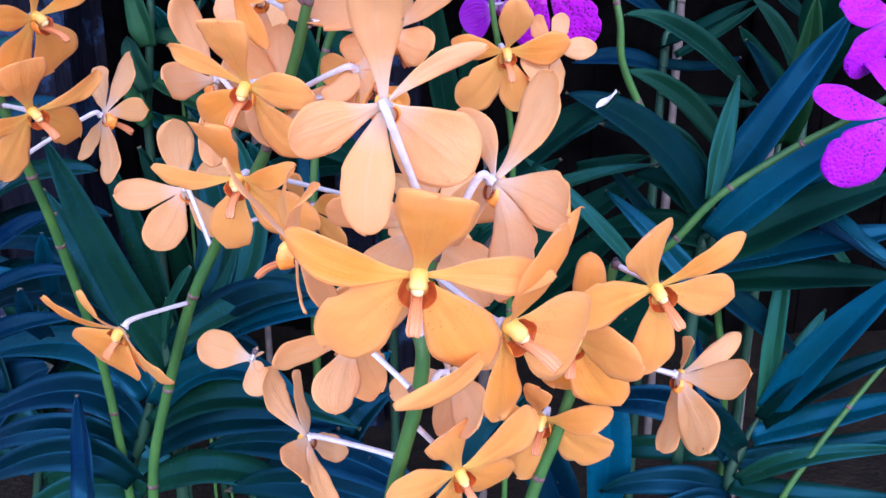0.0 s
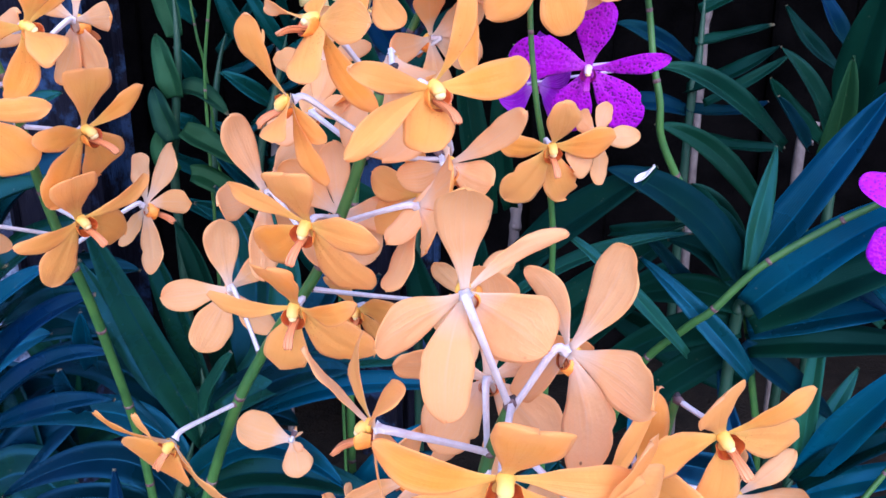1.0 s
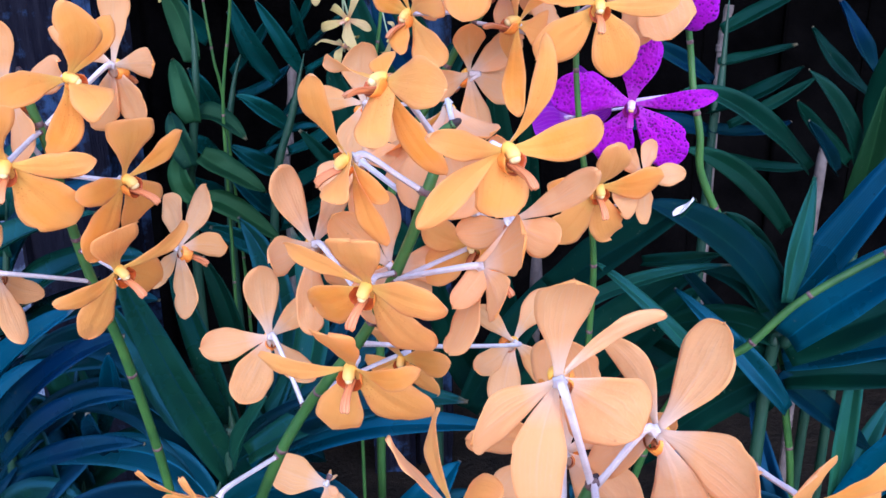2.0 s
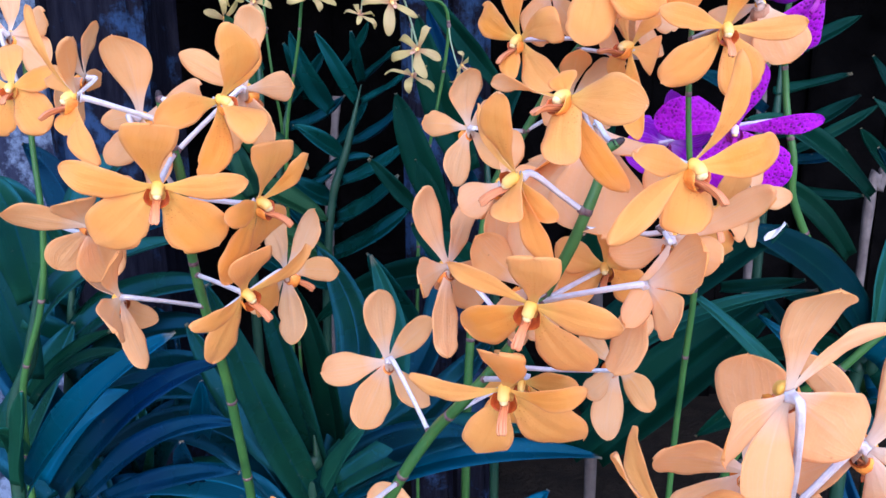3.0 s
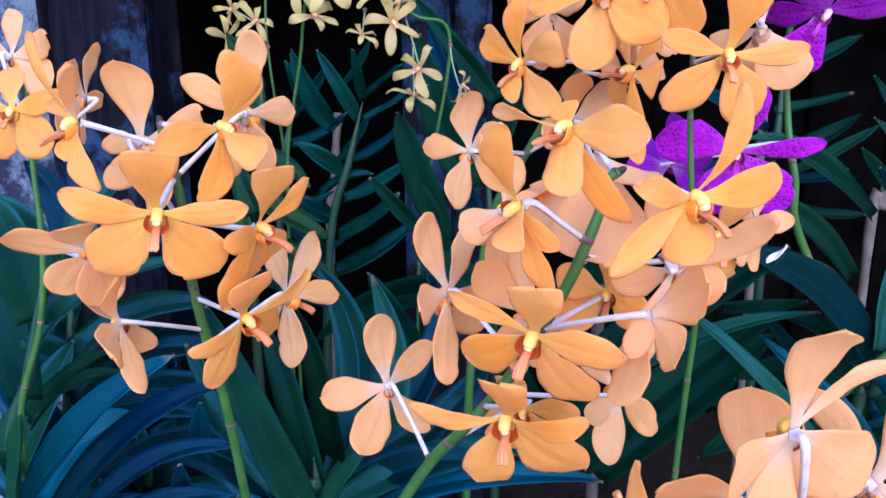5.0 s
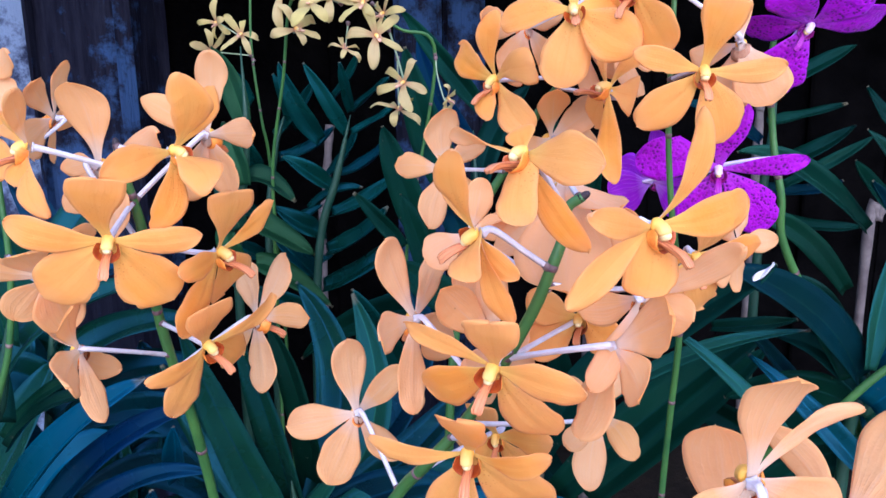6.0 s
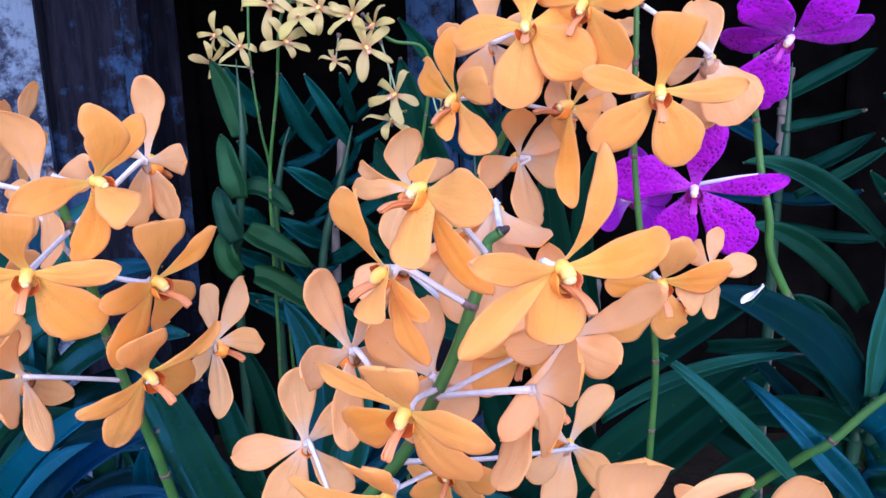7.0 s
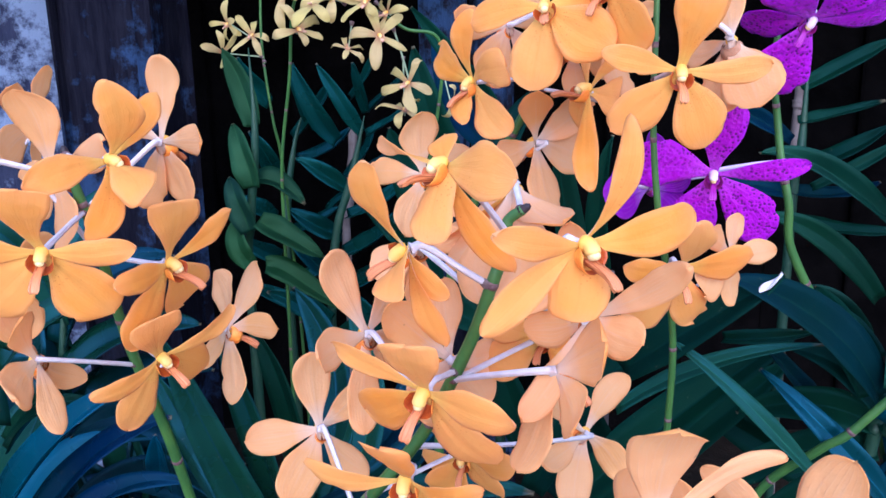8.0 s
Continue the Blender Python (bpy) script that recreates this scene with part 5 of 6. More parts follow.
plant('dark blue-green orchid plant with glossy arching leaves', '', [(-0.311, 0.42, 0.49), (-0.311, 0.41, 0.827), (-0.291, 0.405, 0.907), (-0.278, 0.4, 0.952)], [
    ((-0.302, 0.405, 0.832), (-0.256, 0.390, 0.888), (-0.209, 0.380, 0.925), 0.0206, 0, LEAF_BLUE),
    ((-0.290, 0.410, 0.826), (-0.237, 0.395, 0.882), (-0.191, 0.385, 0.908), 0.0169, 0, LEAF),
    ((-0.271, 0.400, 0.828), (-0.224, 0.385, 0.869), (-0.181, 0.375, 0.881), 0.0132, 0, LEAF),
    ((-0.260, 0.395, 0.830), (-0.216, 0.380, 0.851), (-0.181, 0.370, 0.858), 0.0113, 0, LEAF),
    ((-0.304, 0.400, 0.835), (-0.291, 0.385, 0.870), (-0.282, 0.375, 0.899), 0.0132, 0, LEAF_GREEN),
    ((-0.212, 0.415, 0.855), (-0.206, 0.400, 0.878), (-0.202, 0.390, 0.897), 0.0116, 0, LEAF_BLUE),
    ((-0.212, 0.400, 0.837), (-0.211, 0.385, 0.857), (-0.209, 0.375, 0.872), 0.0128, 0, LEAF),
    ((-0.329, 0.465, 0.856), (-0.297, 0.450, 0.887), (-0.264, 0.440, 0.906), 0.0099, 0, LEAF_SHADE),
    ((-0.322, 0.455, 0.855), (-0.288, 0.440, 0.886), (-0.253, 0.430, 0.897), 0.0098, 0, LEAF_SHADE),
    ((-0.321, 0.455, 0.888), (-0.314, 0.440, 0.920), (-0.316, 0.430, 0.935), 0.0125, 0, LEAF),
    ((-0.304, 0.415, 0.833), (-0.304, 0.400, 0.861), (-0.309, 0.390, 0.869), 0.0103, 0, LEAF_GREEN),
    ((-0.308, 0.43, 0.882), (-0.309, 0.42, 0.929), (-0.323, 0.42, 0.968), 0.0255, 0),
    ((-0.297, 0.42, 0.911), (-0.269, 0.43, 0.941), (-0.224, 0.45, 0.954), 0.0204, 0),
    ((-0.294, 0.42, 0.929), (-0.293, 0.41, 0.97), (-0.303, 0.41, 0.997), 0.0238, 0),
])
plant('dark green strap-leaved orchid plant with fanned leaves', '', [(-0.191, 0.435, 0.49), (-0.191, 0.425, 0.706), (-0.174, 0.42, 0.77), (-0.16, 0.42, 0.813)], [
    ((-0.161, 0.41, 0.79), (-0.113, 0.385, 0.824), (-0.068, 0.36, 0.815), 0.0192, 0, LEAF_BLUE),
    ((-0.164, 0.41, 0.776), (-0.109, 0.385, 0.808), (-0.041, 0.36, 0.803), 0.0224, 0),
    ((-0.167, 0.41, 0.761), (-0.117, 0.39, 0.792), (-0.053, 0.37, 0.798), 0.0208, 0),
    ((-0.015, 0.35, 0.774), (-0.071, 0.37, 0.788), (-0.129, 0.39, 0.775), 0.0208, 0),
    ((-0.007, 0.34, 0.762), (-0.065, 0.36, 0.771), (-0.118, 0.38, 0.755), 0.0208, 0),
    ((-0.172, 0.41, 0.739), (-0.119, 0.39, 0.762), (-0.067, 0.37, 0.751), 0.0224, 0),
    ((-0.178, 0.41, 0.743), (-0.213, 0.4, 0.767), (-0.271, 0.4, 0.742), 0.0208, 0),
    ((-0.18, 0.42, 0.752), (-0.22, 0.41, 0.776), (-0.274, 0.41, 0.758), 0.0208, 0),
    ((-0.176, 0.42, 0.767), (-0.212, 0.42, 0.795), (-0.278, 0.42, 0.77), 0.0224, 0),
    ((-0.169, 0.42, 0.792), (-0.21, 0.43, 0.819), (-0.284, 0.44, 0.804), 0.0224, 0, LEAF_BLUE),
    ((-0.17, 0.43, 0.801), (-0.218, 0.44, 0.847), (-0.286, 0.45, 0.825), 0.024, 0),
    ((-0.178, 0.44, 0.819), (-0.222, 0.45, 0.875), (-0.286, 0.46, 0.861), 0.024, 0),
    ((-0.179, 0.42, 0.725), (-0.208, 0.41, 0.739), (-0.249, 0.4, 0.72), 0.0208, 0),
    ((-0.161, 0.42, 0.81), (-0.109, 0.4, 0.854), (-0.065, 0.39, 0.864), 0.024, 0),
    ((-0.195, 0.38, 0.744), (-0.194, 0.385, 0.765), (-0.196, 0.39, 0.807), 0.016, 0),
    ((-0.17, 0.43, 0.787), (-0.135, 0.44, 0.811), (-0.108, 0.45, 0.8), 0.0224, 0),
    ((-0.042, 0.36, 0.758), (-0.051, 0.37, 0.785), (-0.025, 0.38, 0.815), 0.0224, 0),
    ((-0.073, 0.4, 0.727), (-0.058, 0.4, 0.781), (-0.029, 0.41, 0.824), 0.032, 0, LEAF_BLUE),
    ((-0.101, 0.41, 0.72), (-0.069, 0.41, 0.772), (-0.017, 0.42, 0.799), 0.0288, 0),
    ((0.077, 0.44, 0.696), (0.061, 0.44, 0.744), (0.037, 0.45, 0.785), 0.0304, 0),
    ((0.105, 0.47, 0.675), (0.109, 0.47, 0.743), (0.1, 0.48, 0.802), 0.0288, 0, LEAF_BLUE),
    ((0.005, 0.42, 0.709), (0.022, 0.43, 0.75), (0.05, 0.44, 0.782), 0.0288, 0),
])
plant('dark blue-green orchid plant with broad stiff leaves', '', [(-0.156, 0.43, 0.49), (-0.156, 0.42, 0.809), (-0.153, 0.42, 0.833), (-0.154, 0.42, 0.852)], [
    ((-0.155, 0.420, 0.808), (-0.176, 0.405, 0.875), (-0.197, 0.395, 0.944), 0.0208, 0, LEAF),
    ((-0.153, 0.435, 0.795), (-0.160, 0.420, 0.868), (-0.175, 0.410, 0.934), 0.0199, 0, LEAF),
    ((-0.147, 0.455, 0.801), (-0.150, 0.440, 0.879), (-0.164, 0.430, 0.934), 0.0181, 0, LEAF_SHADE),
    ((-0.144, 0.385, 0.839), (-0.133, 0.370, 0.865), (-0.119, 0.360, 0.888), 0.0128, 0, LEAF_GREEN),
    ((-0.140, 0.403, 0.825), (-0.073, 0.388, 0.856), (-0.008, 0.378, 0.860), 0.0152, 0, LEAF_BLUE),
    ((-0.161, 0.42, 0.829), (-0.192, 0.43, 0.861), (-0.224, 0.44, 0.909), 0.0229, 0),
    ((-0.149, 0.44, 0.821), (-0.114, 0.46, 0.867), (-0.126, 0.48, 0.936), 0.0255, 0, LEAF_GREEN),
    ((-0.149, 0.44, 0.818), (-0.135, 0.48, 0.88), (-0.162, 0.5, 0.938), 0.0268, 0),
    ((-0.143, 0.42, 0.826), (-0.094, 0.44, 0.855), (-0.056, 0.45, 0.897), 0.0229, 0),
    ((-0.14, 0.4, 0.834), (-0.082, 0.4, 0.862), (-0.025, 0.4, 0.864), 0.0191, 0),
    ((-0.154, 0.45, 0.808), (-0.091, 0.5, 0.879), (-0.101, 0.52, 0.947), 0.0204, 0),
])
plant('green orchid plant with two ranks of glossy leaves', '', [(-0.195, 0.72, 0.49), (-0.19, 0.71, 0.78), (-0.184, 0.7, 0.88), (-0.177, 0.7, 0.934), (-0.165, 0.7, 0.97), (-0.156, 0.7, 1.003), (-0.15, 0.7, 1.026)], [
    ((-0.162, 0.715, 0.976), (-0.136, 0.700, 0.988), (-0.118, 0.690, 1.009), 0.0148, 0),
    ((-0.171, 0.715, 0.942), (-0.137, 0.700, 0.957), (-0.112, 0.690, 0.981), 0.0161, 0),
    ((-0.176, 0.715, 0.909), (-0.144, 0.700, 0.925), (-0.121, 0.690, 0.952), 0.0198, 0),
    ((-0.181, 0.715, 0.878), (-0.145, 0.700, 0.897), (-0.109, 0.690, 0.927), 0.0223, 0),
    ((-0.150, 0.715, 1.030), (-0.130, 0.700, 1.045), (-0.117, 0.690, 1.056), 0.0112, 0),
    ((-0.152, 0.715, 1.011), (-0.127, 0.700, 1.024), (-0.114, 0.690, 1.034), 0.0101, 0),
    ((-0.151, 0.715, 1.028), (-0.153, 0.700, 1.049), (-0.156, 0.690, 1.068), 0.0100, 0),
    ((-0.156, 0.715, 1.011), (-0.169, 0.700, 1.038), (-0.185, 0.690, 1.068), 0.0135, 0),
    ((-0.168, 0.715, 0.962), (-0.188, 0.700, 0.981), (-0.206, 0.690, 0.994), 0.0160, 0),
    ((-0.181, 0.735, 1.003), (-0.197, 0.720, 1.033), (-0.209, 0.710, 1.069), 0.0185, 0),
    ((-0.177, 0.715, 0.924), (-0.197, 0.700, 0.938), (-0.215, 0.690, 0.953), 0.0185, 0),
    ((-0.185, 0.715, 0.886), (-0.202, 0.700, 0.909), (-0.219, 0.690, 0.931), 0.0176, 0),
    ((-0.155, 0.695, 0.853), (-0.130, 0.680, 0.867), (-0.105, 0.670, 0.886), 0.0197, 0),
    ((-0.185, 0.695, 0.856), (-0.210, 0.680, 0.875), (-0.231, 0.670, 0.888), 0.0184, 0),
    ((-0.112, 0.635, 0.936), (-0.124, 0.620, 0.954), (-0.137, 0.610, 0.974), 0.0082, 0),
    ((-0.101, 0.575, 0.848), (-0.118, 0.560, 0.885), (-0.135, 0.550, 0.920), 0.0199, 0),
], LEAF_RANK)
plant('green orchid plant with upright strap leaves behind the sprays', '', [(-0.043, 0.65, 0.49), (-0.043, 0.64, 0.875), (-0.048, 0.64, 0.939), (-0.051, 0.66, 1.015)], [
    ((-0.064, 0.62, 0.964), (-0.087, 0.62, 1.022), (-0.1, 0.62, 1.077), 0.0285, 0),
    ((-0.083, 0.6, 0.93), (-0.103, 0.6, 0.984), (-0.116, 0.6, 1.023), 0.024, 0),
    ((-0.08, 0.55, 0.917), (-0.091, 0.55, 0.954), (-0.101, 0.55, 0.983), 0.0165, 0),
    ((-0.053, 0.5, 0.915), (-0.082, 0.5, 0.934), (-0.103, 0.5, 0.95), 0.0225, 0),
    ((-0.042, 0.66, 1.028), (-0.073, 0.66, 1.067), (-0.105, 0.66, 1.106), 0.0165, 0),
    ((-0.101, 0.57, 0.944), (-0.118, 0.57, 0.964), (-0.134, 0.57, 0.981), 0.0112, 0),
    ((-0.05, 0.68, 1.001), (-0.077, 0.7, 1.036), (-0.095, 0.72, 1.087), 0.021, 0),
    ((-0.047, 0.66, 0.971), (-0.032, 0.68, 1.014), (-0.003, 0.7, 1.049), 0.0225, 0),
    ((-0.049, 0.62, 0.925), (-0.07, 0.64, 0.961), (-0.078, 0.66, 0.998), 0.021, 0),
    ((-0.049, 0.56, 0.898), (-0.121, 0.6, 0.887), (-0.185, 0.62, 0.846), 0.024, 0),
], LEAF_DEEP_SHADE)
plant('leafy green orchid plant crowded beside the post', '', [(-0.235, 0.76, 0.49), (-0.235, 0.750, 0.817), (-0.235, 0.750, 0.872), (-0.233, 0.750, 0.935), (-0.223, 0.750, 0.996), (-0.210, 0.750, 1.035)], [
    ((-0.243, 0.760, 0.970), (-0.247, 0.745, 0.992), (-0.257, 0.735, 1.013), 0.0172, 0),
    ((-0.225, 0.760, 1.005), (-0.199, 0.745, 1.029), (-0.185, 0.735, 1.054), 0.0147, 0),
    ((-0.223, 0.760, 0.985), (-0.191, 0.745, 0.995), (-0.168, 0.735, 1.016), 0.0160, 0),
    ((-0.245, 0.760, 0.933), (-0.261, 0.745, 0.946), (-0.277, 0.735, 0.954), 0.0175, 0),
    ((-0.241, 0.760, 0.918), (-0.210, 0.745, 0.930), (-0.182, 0.735, 0.947), 0.0175, 0),
    ((-0.243, 0.760, 0.896), (-0.259, 0.745, 0.907), (-0.272, 0.735, 0.923), 0.0165, 0),
    ((-0.239, 0.760, 0.869), (-0.208, 0.745, 0.883), (-0.174, 0.735, 0.902), 0.0178, 0),
    ((-0.204, 0.760, 1.010), (-0.209, 0.745, 1.035), (-0.219, 0.735, 1.060), 0.0136, 0),
    ((-0.181, 0.760, 0.969), (-0.160, 0.745, 0.990), (-0.149, 0.735, 1.015), 0.0114, 0),
    ((-0.172, 0.760, 1.039), (-0.155, 0.745, 1.058), (-0.146, 0.735, 1.077), 0.0101, 0),
    ((-0.245, 0.760, 1.035), (-0.257, 0.745, 1.056), (-0.262, 0.735, 1.075), 0.0192, 0),
    ((-0.198, 0.760, 0.938), (-0.173, 0.745, 0.956), (-0.146, 0.735, 0.962), 0.0139, 0),
    ((-0.225, 0.760, 0.847), (-0.246, 0.745, 0.863), (-0.268, 0.735, 0.876), 0.0167, 0),
], LEAF_RANK)
plant('fresh green orchid plant with short broad leaves', '', [(-0.235, 0.65, 0.49), (-0.235, 0.64, 0.882), (-0.227, 0.63, 0.954), (-0.216, 0.62, 1.017), (-0.216, 0.62, 1.079)], [
    ((-0.22, 0.62, 0.981), (-0.225, 0.62, 1.003), (-0.235, 0.63, 1.026), 0.0204, 0),
    ((-0.225, 0.62, 0.948), (-0.232, 0.62, 0.969), (-0.241, 0.63, 0.987), 0.0204, 0),
    ((-0.226, 0.62, 0.923), (-0.235, 0.62, 0.94), (-0.236, 0.63, 0.959), 0.018, 0),
    ((-0.218, 0.62, 0.956), (-0.197, 0.62, 0.943), (-0.171, 0.62, 0.928), 0.0216, 0),
    ((-0.22, 0.63, 1.024), (-0.229, 0.64, 1.052), (-0.246, 0.65, 1.08), 0.0192, 0),
    ((-0.215, 0.62, 0.922), (-0.195, 0.62, 0.914), (-0.159, 0.62, 0.887), 0.0204, 0),
    ((-0.221, 0.63, 0.984), (-0.205, 0.63, 0.983), (-0.185, 0.63, 0.966), 0.0192, 0),
], LEAF_FRESH)
plant('dark blue-green orchid plant beside the weathered post', '', [(-0.363, 0.57, 0.49), (-0.363, 0.56, 0.732), (-0.346, 0.56, 0.864), (-0.335, 0.56, 0.937)], [
    ((-0.344, 0.56, 0.881), (-0.31, 0.56, 0.925), (-0.258, 0.56, 0.944), 0.0306, 0),
    ((-0.342, 0.55, 0.86), (-0.294, 0.55, 0.892), (-0.24, 0.55, 0.899), 0.0306, 0),
    ((-0.342, 0.56, 0.897), (-0.356, 0.55, 0.947), (-0.384, 0.54, 0.976), 0.0306, 0),
    ((-0.342, 0.57, 0.919), (-0.325, 0.58, 0.965), (-0.291, 0.59, 0.987), 0.027, 0),
    ((-0.345, 0.55, 0.83), (-0.293, 0.55, 0.863), (-0.234, 0.55, 0.867), 0.0306, 0),
    ((-0.35, 0.57, 0.861), (-0.376, 0.57, 0.903), (-0.414, 0.57, 0.912), 0.0306, 0),
    ((-0.344, 0.55, 0.843), (-0.361, 0.54, 0.868), (-0.399, 0.53, 0.86), 0.0306, 0),
    ((-0.346, 0.58, 0.925), (-0.359, 0.6, 0.958), (-0.394, 0.62, 0.989), 0.027, 0),
    ((-0.348, 0.55, 0.809), (-0.285, 0.55, 0.825), (-0.23, 0.55, 0.816), 0.0306, 0),
    ((-0.379, 0.52, 0.787), (-0.351, 0.52, 0.832), (-0.329, 0.53, 0.88), 0.036, 0),
    ((-0.343, 0.54, 0.775), (-0.361, 0.54, 0.819), (-0.398, 0.54, 0.861), 0.0378, 0),
    ((-0.347, 0.5, 0.781), (-0.315, 0.5, 0.821), (-0.277, 0.5, 0.84), 0.0324, 0, LEAF_BLUE),
    ((-0.348, 0.52, 0.76), (-0.37, 0.52, 0.791), (-0.402, 0.52, 0.812), 0.036, 0),
    ((-0.385, 0.56, 0.836), (-0.367, 0.56, 0.878), (-0.378, 0.57, 0.917), 0.0324, 0),
])
plant('dark orchid plant low beside the pale board', '', [(-0.36, 0.61, 0.49), (-0.36, 0.6, 0.539), (-0.339, 0.6, 0.651), (-0.323, 0.6, 0.733)], [
    ((-0.33, 0.6, 0.703), (-0.357, 0.6, 0.753), (-0.411, 0.6, 0.753), 0.0391, 0),
    ((-0.334, 0.6, 0.672), (-0.355, 0.6, 0.703), (-0.413, 0.6, 0.692), 0.0391, 0),
    ((-0.325, 0.6, 0.723), (-0.291, 0.6, 0.772), (-0.236, 0.6, 0.772), 0.0391, 0),
    ((-0.325, 0.6, 0.728), (-0.339, 0.61, 0.788), (-0.386, 0.62, 0.813), 0.0391, 0),
    ((-0.323, 0.6, 0.733), (-0.305, 0.62, 0.804), (-0.316, 0.64, 0.855), 0.0391, 0),
    ((-0.332, 0.6, 0.687), (-0.278, 0.6, 0.723), (-0.211, 0.6, 0.708), 0.0391, 0),
    ((-0.338, 0.6, 0.64), (-0.382, 0.6, 0.651), (-0.444, 0.6, 0.624), 0.0391, 0),
    ((-0.34, 0.6, 0.624), (-0.277, 0.6, 0.651), (-0.214, 0.6, 0.618), 0.0391, 0),
    ((-0.339, 0.56, 0.663), (-0.341, 0.56, 0.737), (-0.36, 0.57, 0.789), 0.0529, 0),
    ((-0.377, 0.55, 0.669), (-0.334, 0.55, 0.723), (-0.291, 0.55, 0.752), 0.0483, 0),
    ((-0.394, 0.57, 0.692), (-0.354, 0.57, 0.746), (-0.315, 0.57, 0.77), 0.046, 0),
    ((-0.308, 0.54, 0.69), (-0.339, 0.54, 0.71), (-0.377, 0.54, 0.685), 0.046, 0),
])
bloom(CREAM, (-0.2488, 0.66, 1.0775), (86, -17, 41), 0.0153, ((4.4, 23.4, 1.2), (-59.1, 23.3, 1.3), (58, 11, 1.3), (-144.6, 30.5, 0.9), (148.9, 1.1, 1.1)), (-0.2159, 0.655, 1.0733), "cream blooms under the fence", wide=(0.14, 0.17, 0.14, 0.13, 0.18), roll=(-23, -23, 39, 30, -17), hook=(72, 21, 40, 45, 102), club=True)
bloom(CREAM, (-0.2427, 0.66, 1.098), (84, -9, -31), 0.0144, ((16.6, 14.3, 1.2), (-85.6, 32.3, 1.2), (91.8, 30.2, 1), (-155, -2.5, 0.9), (134.3, 3.6, 1.1)), (-0.2166, 0.655, 1.0815), "cream blooms under the fence", wide=(0.17, 0.13, 0.19, 0.13, 0.17), roll=(28, -39, 23, -11, 6), hook=(20, 81, 50, 48, 94), club=True)
bloom(CREAM, (-0.2248, 0.66, 1.0892), (69, 21, -1), 0.0171, ((-17.7, -7.9, 0.9), (-58.6, -1.2, 1.2), (90.5, 32.4, 1), (-155.2, 13.6, 1.2), (135.9, 23.7, 1.2)), (-0.2154, 0.655, 1.0691), "cream blooms under the fence", wide=(0.19, 0.16, 0.15, 0.15, 0.14), roll=(-34, -28, 15, 40, -27), hook=(97, 23, 105, 28, 51), club=True)
bloom(CREAM, (-0.1672, 0.57, 1.0873), (62, -18, 44), 0.0189, ((-16.3, 34.4, 1.1), (-78.4, 0.7, 1.1), (86.7, 10.5, 1), (-166, 31.2, 0.8), (149.8, 27.7, 0.9)), (-0.1664, 0.58, 1.1), "cream blooms under the fence", wide=(0.15, 0.16, 0.19, 0.18, 0.19), roll=(-4, -1, 18, -2, -17), hook=(86, 105, 77, 91, 30), club=True)
bloom(CREAM, (-0.1571, 0.57, 1.1033), (56, -1, -1), 0.0198, ((-3.5, -3.4, 1), (-57.4, 33.2, 1.1), (75, 5.2, 0.8), (-158.2, 25.2, 1.3), (145, 25.4, 1.2)), (-0.1556, 0.58, 1.1067), "cream blooms under the fence", wide=(0.17, 0.15, 0.19, 0.17, 0.16), roll=(-39, 4, -20, 14, -3), hook=(83, 80, 88, 53, 83), club=True)
bloom(CREAM, (-0.1453, 0.575, 1.1078), (64, 12, -8), 0.0189, ((11.4, 19.1, 1.2), (-80.5, 19, 1.2), (86.8, 5.8, 1.3), (-136.7, 21, 1.3), (166.4, 13.3, 1.1)), (-0.1375, 0.58, 1.1027), "cream blooms under the fence", wide=(0.18, 0.16, 0.17, 0.16, 0.17), roll=(22, 11, 18, -38, -27), hook=(35, 95, 104, 63, 82), club=True)
bloom(CREAM, (-0.1363, 0.57, 1.075), (25, -5, 14), 0.0144, ((-2.1, 19.3, 0.9), (-68.3, 18.4, 0.8), (74, 0.2, 0.8), (-163.2, 4.3, 0.9), (139, -8.4, 1.1)), (-0.1344, 0.58, 1.0921), "cream blooms under the fence", wide=(0.15, 0.14, 0.18, 0.15, 0.13), roll=(9, -32, 4, -13, 6), hook=(54, 75, 73, 41, 101), club=True)
bloom(CREAM, (-0.1229, 0.57, 1.1033), (81, -6, -15), 0.0189, ((16.5, 26.8, 1), (-63.7, 18.9, 1), (62.1, 16.8, 1.1), (-133.5, 33.6, 1.1), (144.6, 30.2, 0.8)), (-0.13, 0.58, 1.1059), "cream blooms under the fence", wide=(0.14, 0.15, 0.19, 0.15, 0.19), roll=(33, 8, -19, 38, 0), hook=(30, 71, 75, 33, 77), club=True)
bloom(CREAM, (-0.1156, 0.57, 1.0824), (75, -10, 18), 0.02, ((-3, 4.4, 1.3), (-75.3, 2.9, 1.1), (61.4, 18, 1), (-157.4, 25.2, 1.3), (132.5, 14, 1)), (-0.123, 0.58, 1.0987), "cream blooms under the fence", wide=(0.16, 0.17, 0.17, 0.17, 0.14), roll=(21, -16, 3, -13, -16), hook=(104, 90, 42, 44, 34), club=True)
bloom(CREAM, (-0.1107, 0.575, 1.0964), (71, 18, -51), 0.0162, ((1.1, 10.9, 1), (-66.2, 16.6, 0.8), (66.1, 10.5, 1.3), (-136, 14.6, 0.8), (160, 9.2, 1.1)), (-0.1191, 0.58, 1.1039), "cream blooms under the fence", wide=(0.15, 0.18, 0.13, 0.18, 0.17), roll=(-5, -17, 22, 33, -29), hook=(84, 77, 63, 102, 55), club=True)
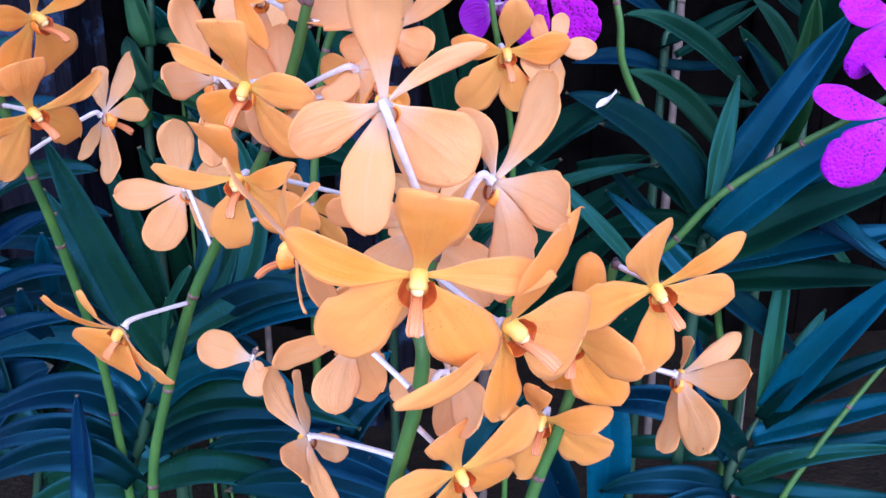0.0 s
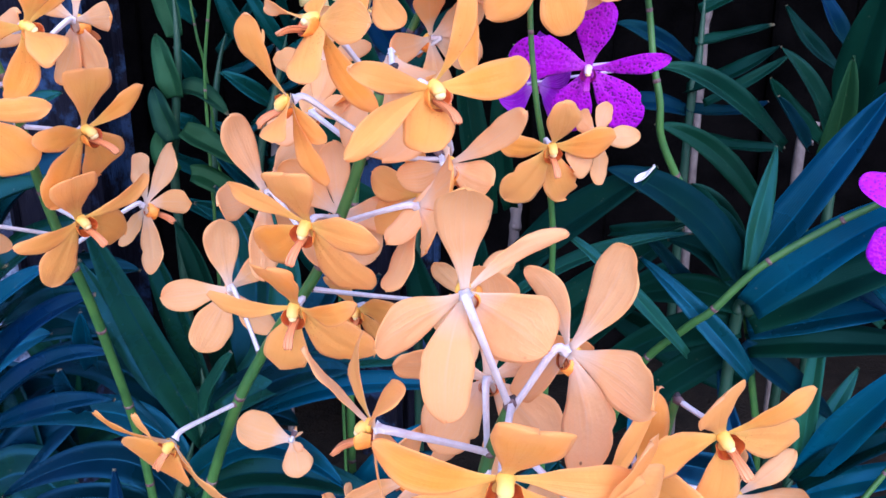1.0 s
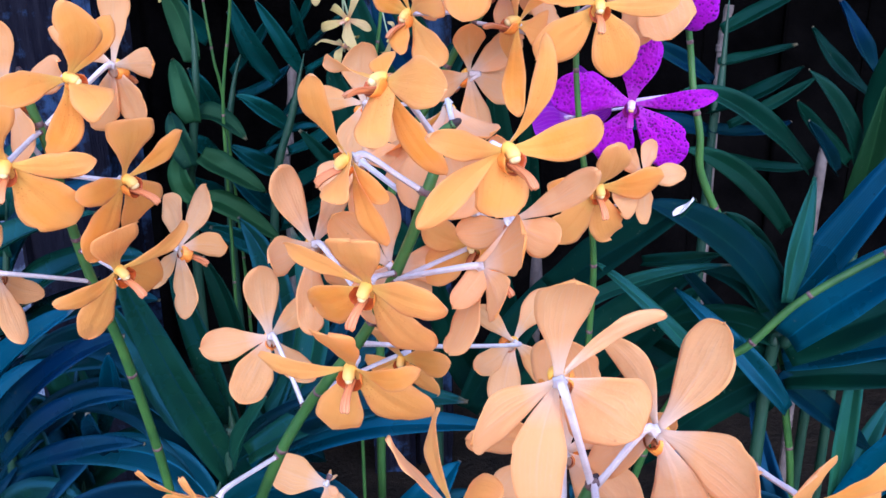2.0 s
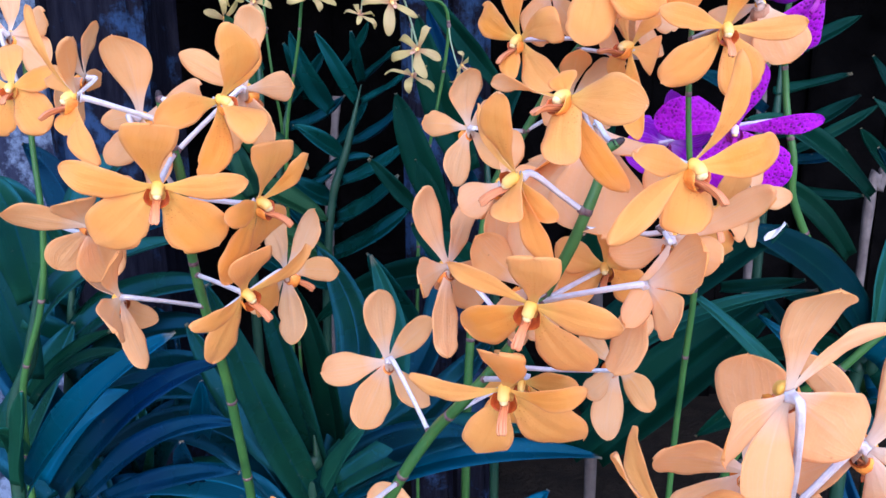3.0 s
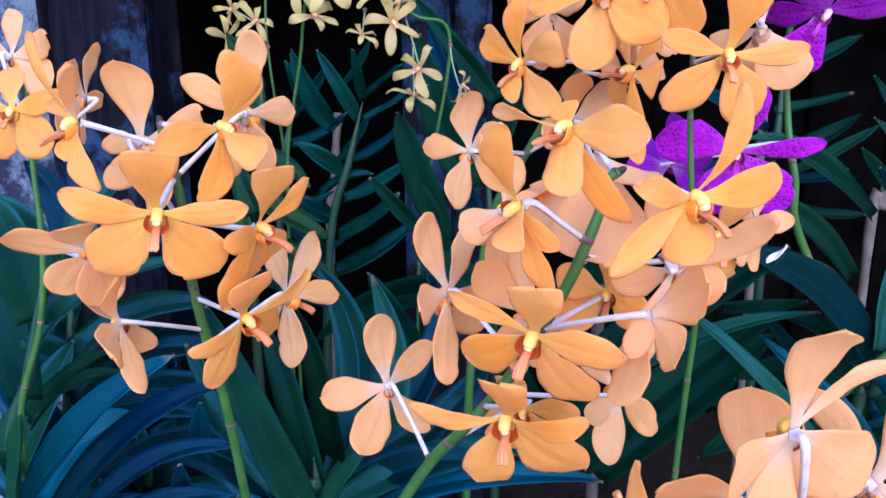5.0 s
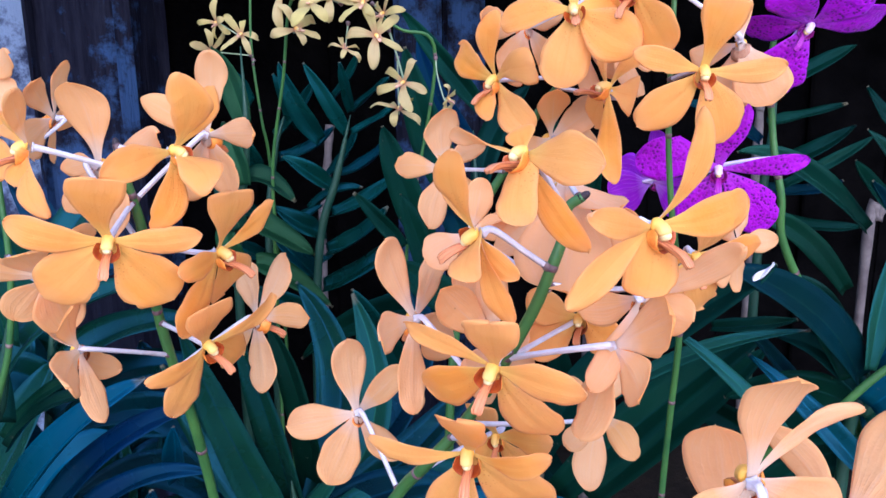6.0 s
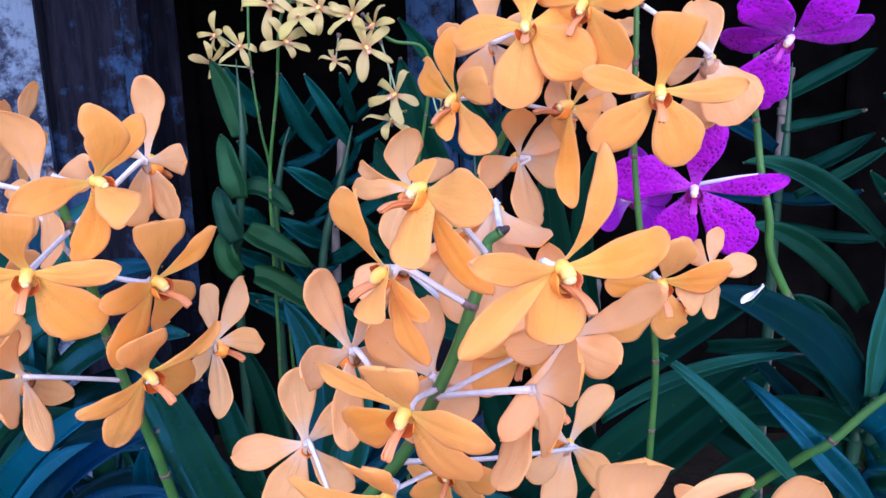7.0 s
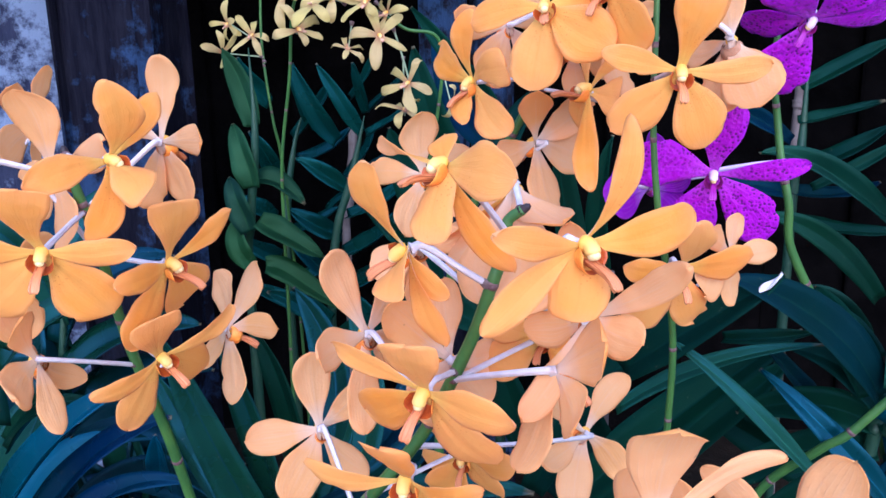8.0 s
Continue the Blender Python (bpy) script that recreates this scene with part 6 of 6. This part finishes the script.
bloom(CREAM, (-0.0993, 0.58, 1.0526), (71, 23, -25), 0.0189, ((-0.8, 14.7, 1.1), (-81.1, -3.1, 1.1), (86.2, -6.9, 0.9), (-138.5, 25.6, 1.2), (132.9, 22.5, 1.3)), (-0.1088, 0.585, 1.088), "cream blooms under the fence", wide=(0.14, 0.15, 0.19, 0.14, 0.17), roll=(-7, -27, 10, -37, -31), hook=(110, 83, 24, 96, 40), club=True)
bloom(CREAM, (-0.1032, 0.585, 1.0353), (30, -12, 24), 0.0162, ((-4.3, -6.8, 0.8), (-72.3, 23.4, 1.3), (61.8, 9.4, 1), (-146.4, 12, 1.3), (145.5, -7.5, 1.2)), (-0.1036, 0.59, 1.07), "cream blooms under the fence", wide=(0.15, 0.18, 0.16, 0.14, 0.14), roll=(-10, 19, -26, 17, 12), hook=(34, 77, 66, 102, 70), club=True)
bloom(CREAM, (-0.0707, 0.58, 1.0421), (88, -18, 69), 0.0135, ((-14.9, 20.1, 0.9), (-88.5, 16.7, 0.9), (88.6, 11.6, 1), (-139.3, -8.7, 1.2), (133.9, -3.2, 1.3)), (-0.0782, 0.6, 1.0694), "cream blooms under the fence", wide=(0.15, 0.14, 0.15, 0.17, 0.15), roll=(-9, -29, 26, 12, 24), hook=(81, 40, 30, 108, 80), club=True)
bloom(CREAM, (-0.1761, 0.575, 1.1104), (49, -17, 6), 0.02, ((-2.4, 28.3, 1.1), (-71.7, 15.8, 1.2), (71.2, -5.6, 0.8), (-160.7, -8.2, 1.3), (149.3, 24.2, 0.8)), (-0.1698, 0.58, 1.1141), "cream blooms under the fence", wide=(0.15, 0.15, 0.18, 0.14, 0.15), roll=(-18, -27, -17, -21, -1), hook=(62, 100, 76, 59, 62), club=True)
spike(0.0016, [(-0.2174, 0.7237, 0.49), (-0.2174, 0.7237, 0.6945), (-0.2169, 0.7197, 0.7845), (-0.2163, 0.7107, 0.8627), (-0.2154, 0.7, 0.9104), (-0.2116, 0.67, 0.9953), (-0.2136, 0.66, 1.0268), (-0.2166, 0.655, 1.0815), (-0.2124, 0.65, 1.137)])
spike(0.0016, [(-0.2078, 0.6434, 0.49), (-0.2078, 0.6434, 0.7868), (-0.2055, 0.6394, 0.8768), (-0.202, 0.6305, 0.9543), (-0.1973, 0.62, 1.0009), (-0.1829, 0.6, 1.0571), (-0.1703, 0.58, 1.1071), (-0.1478, 0.58, 1.1134)])
spike(0.0016, [(-0.1077, 0.6377, 0.49), (-0.1077, 0.6377, 0.7317), (-0.1059, 0.6337, 0.8217), (-0.1033, 0.6272, 0.9008), (-0.0998, 0.62, 0.9497), (-0.0782, 0.6, 1.0694), (-0.1022, 0.585, 1.0878), (-0.1336, 0.58, 1.106), (-0.1698, 0.58, 1.1141)])
dry_cane([(-0.197, 0.9, 1.0064), (-0.2052, 0.9, 0.924), (-0.2106, 0.9, 0.8671), (-0.2106, 0.9, 0.49)])
dry_cane([(0.2492, 0.86, 1.0628), (0.244, 0.86, 1.019), (0.2445, 0.86, 0.9738), (0.2445, 0.86, 0.49)])
dry_cane([(0.0361, 0.62, 0.9164), (0.0356, 0.62, 0.8804), (0.0346, 0.62, 0.8432), (0.0346, 0.62, 0.49)])
dry_cane([(0.3183, 0.75, 0.9442), (0.3143, 0.75, 0.9242), (0.3072, 0.75, 0.904), (0.3072, 0.75, 0.49)])
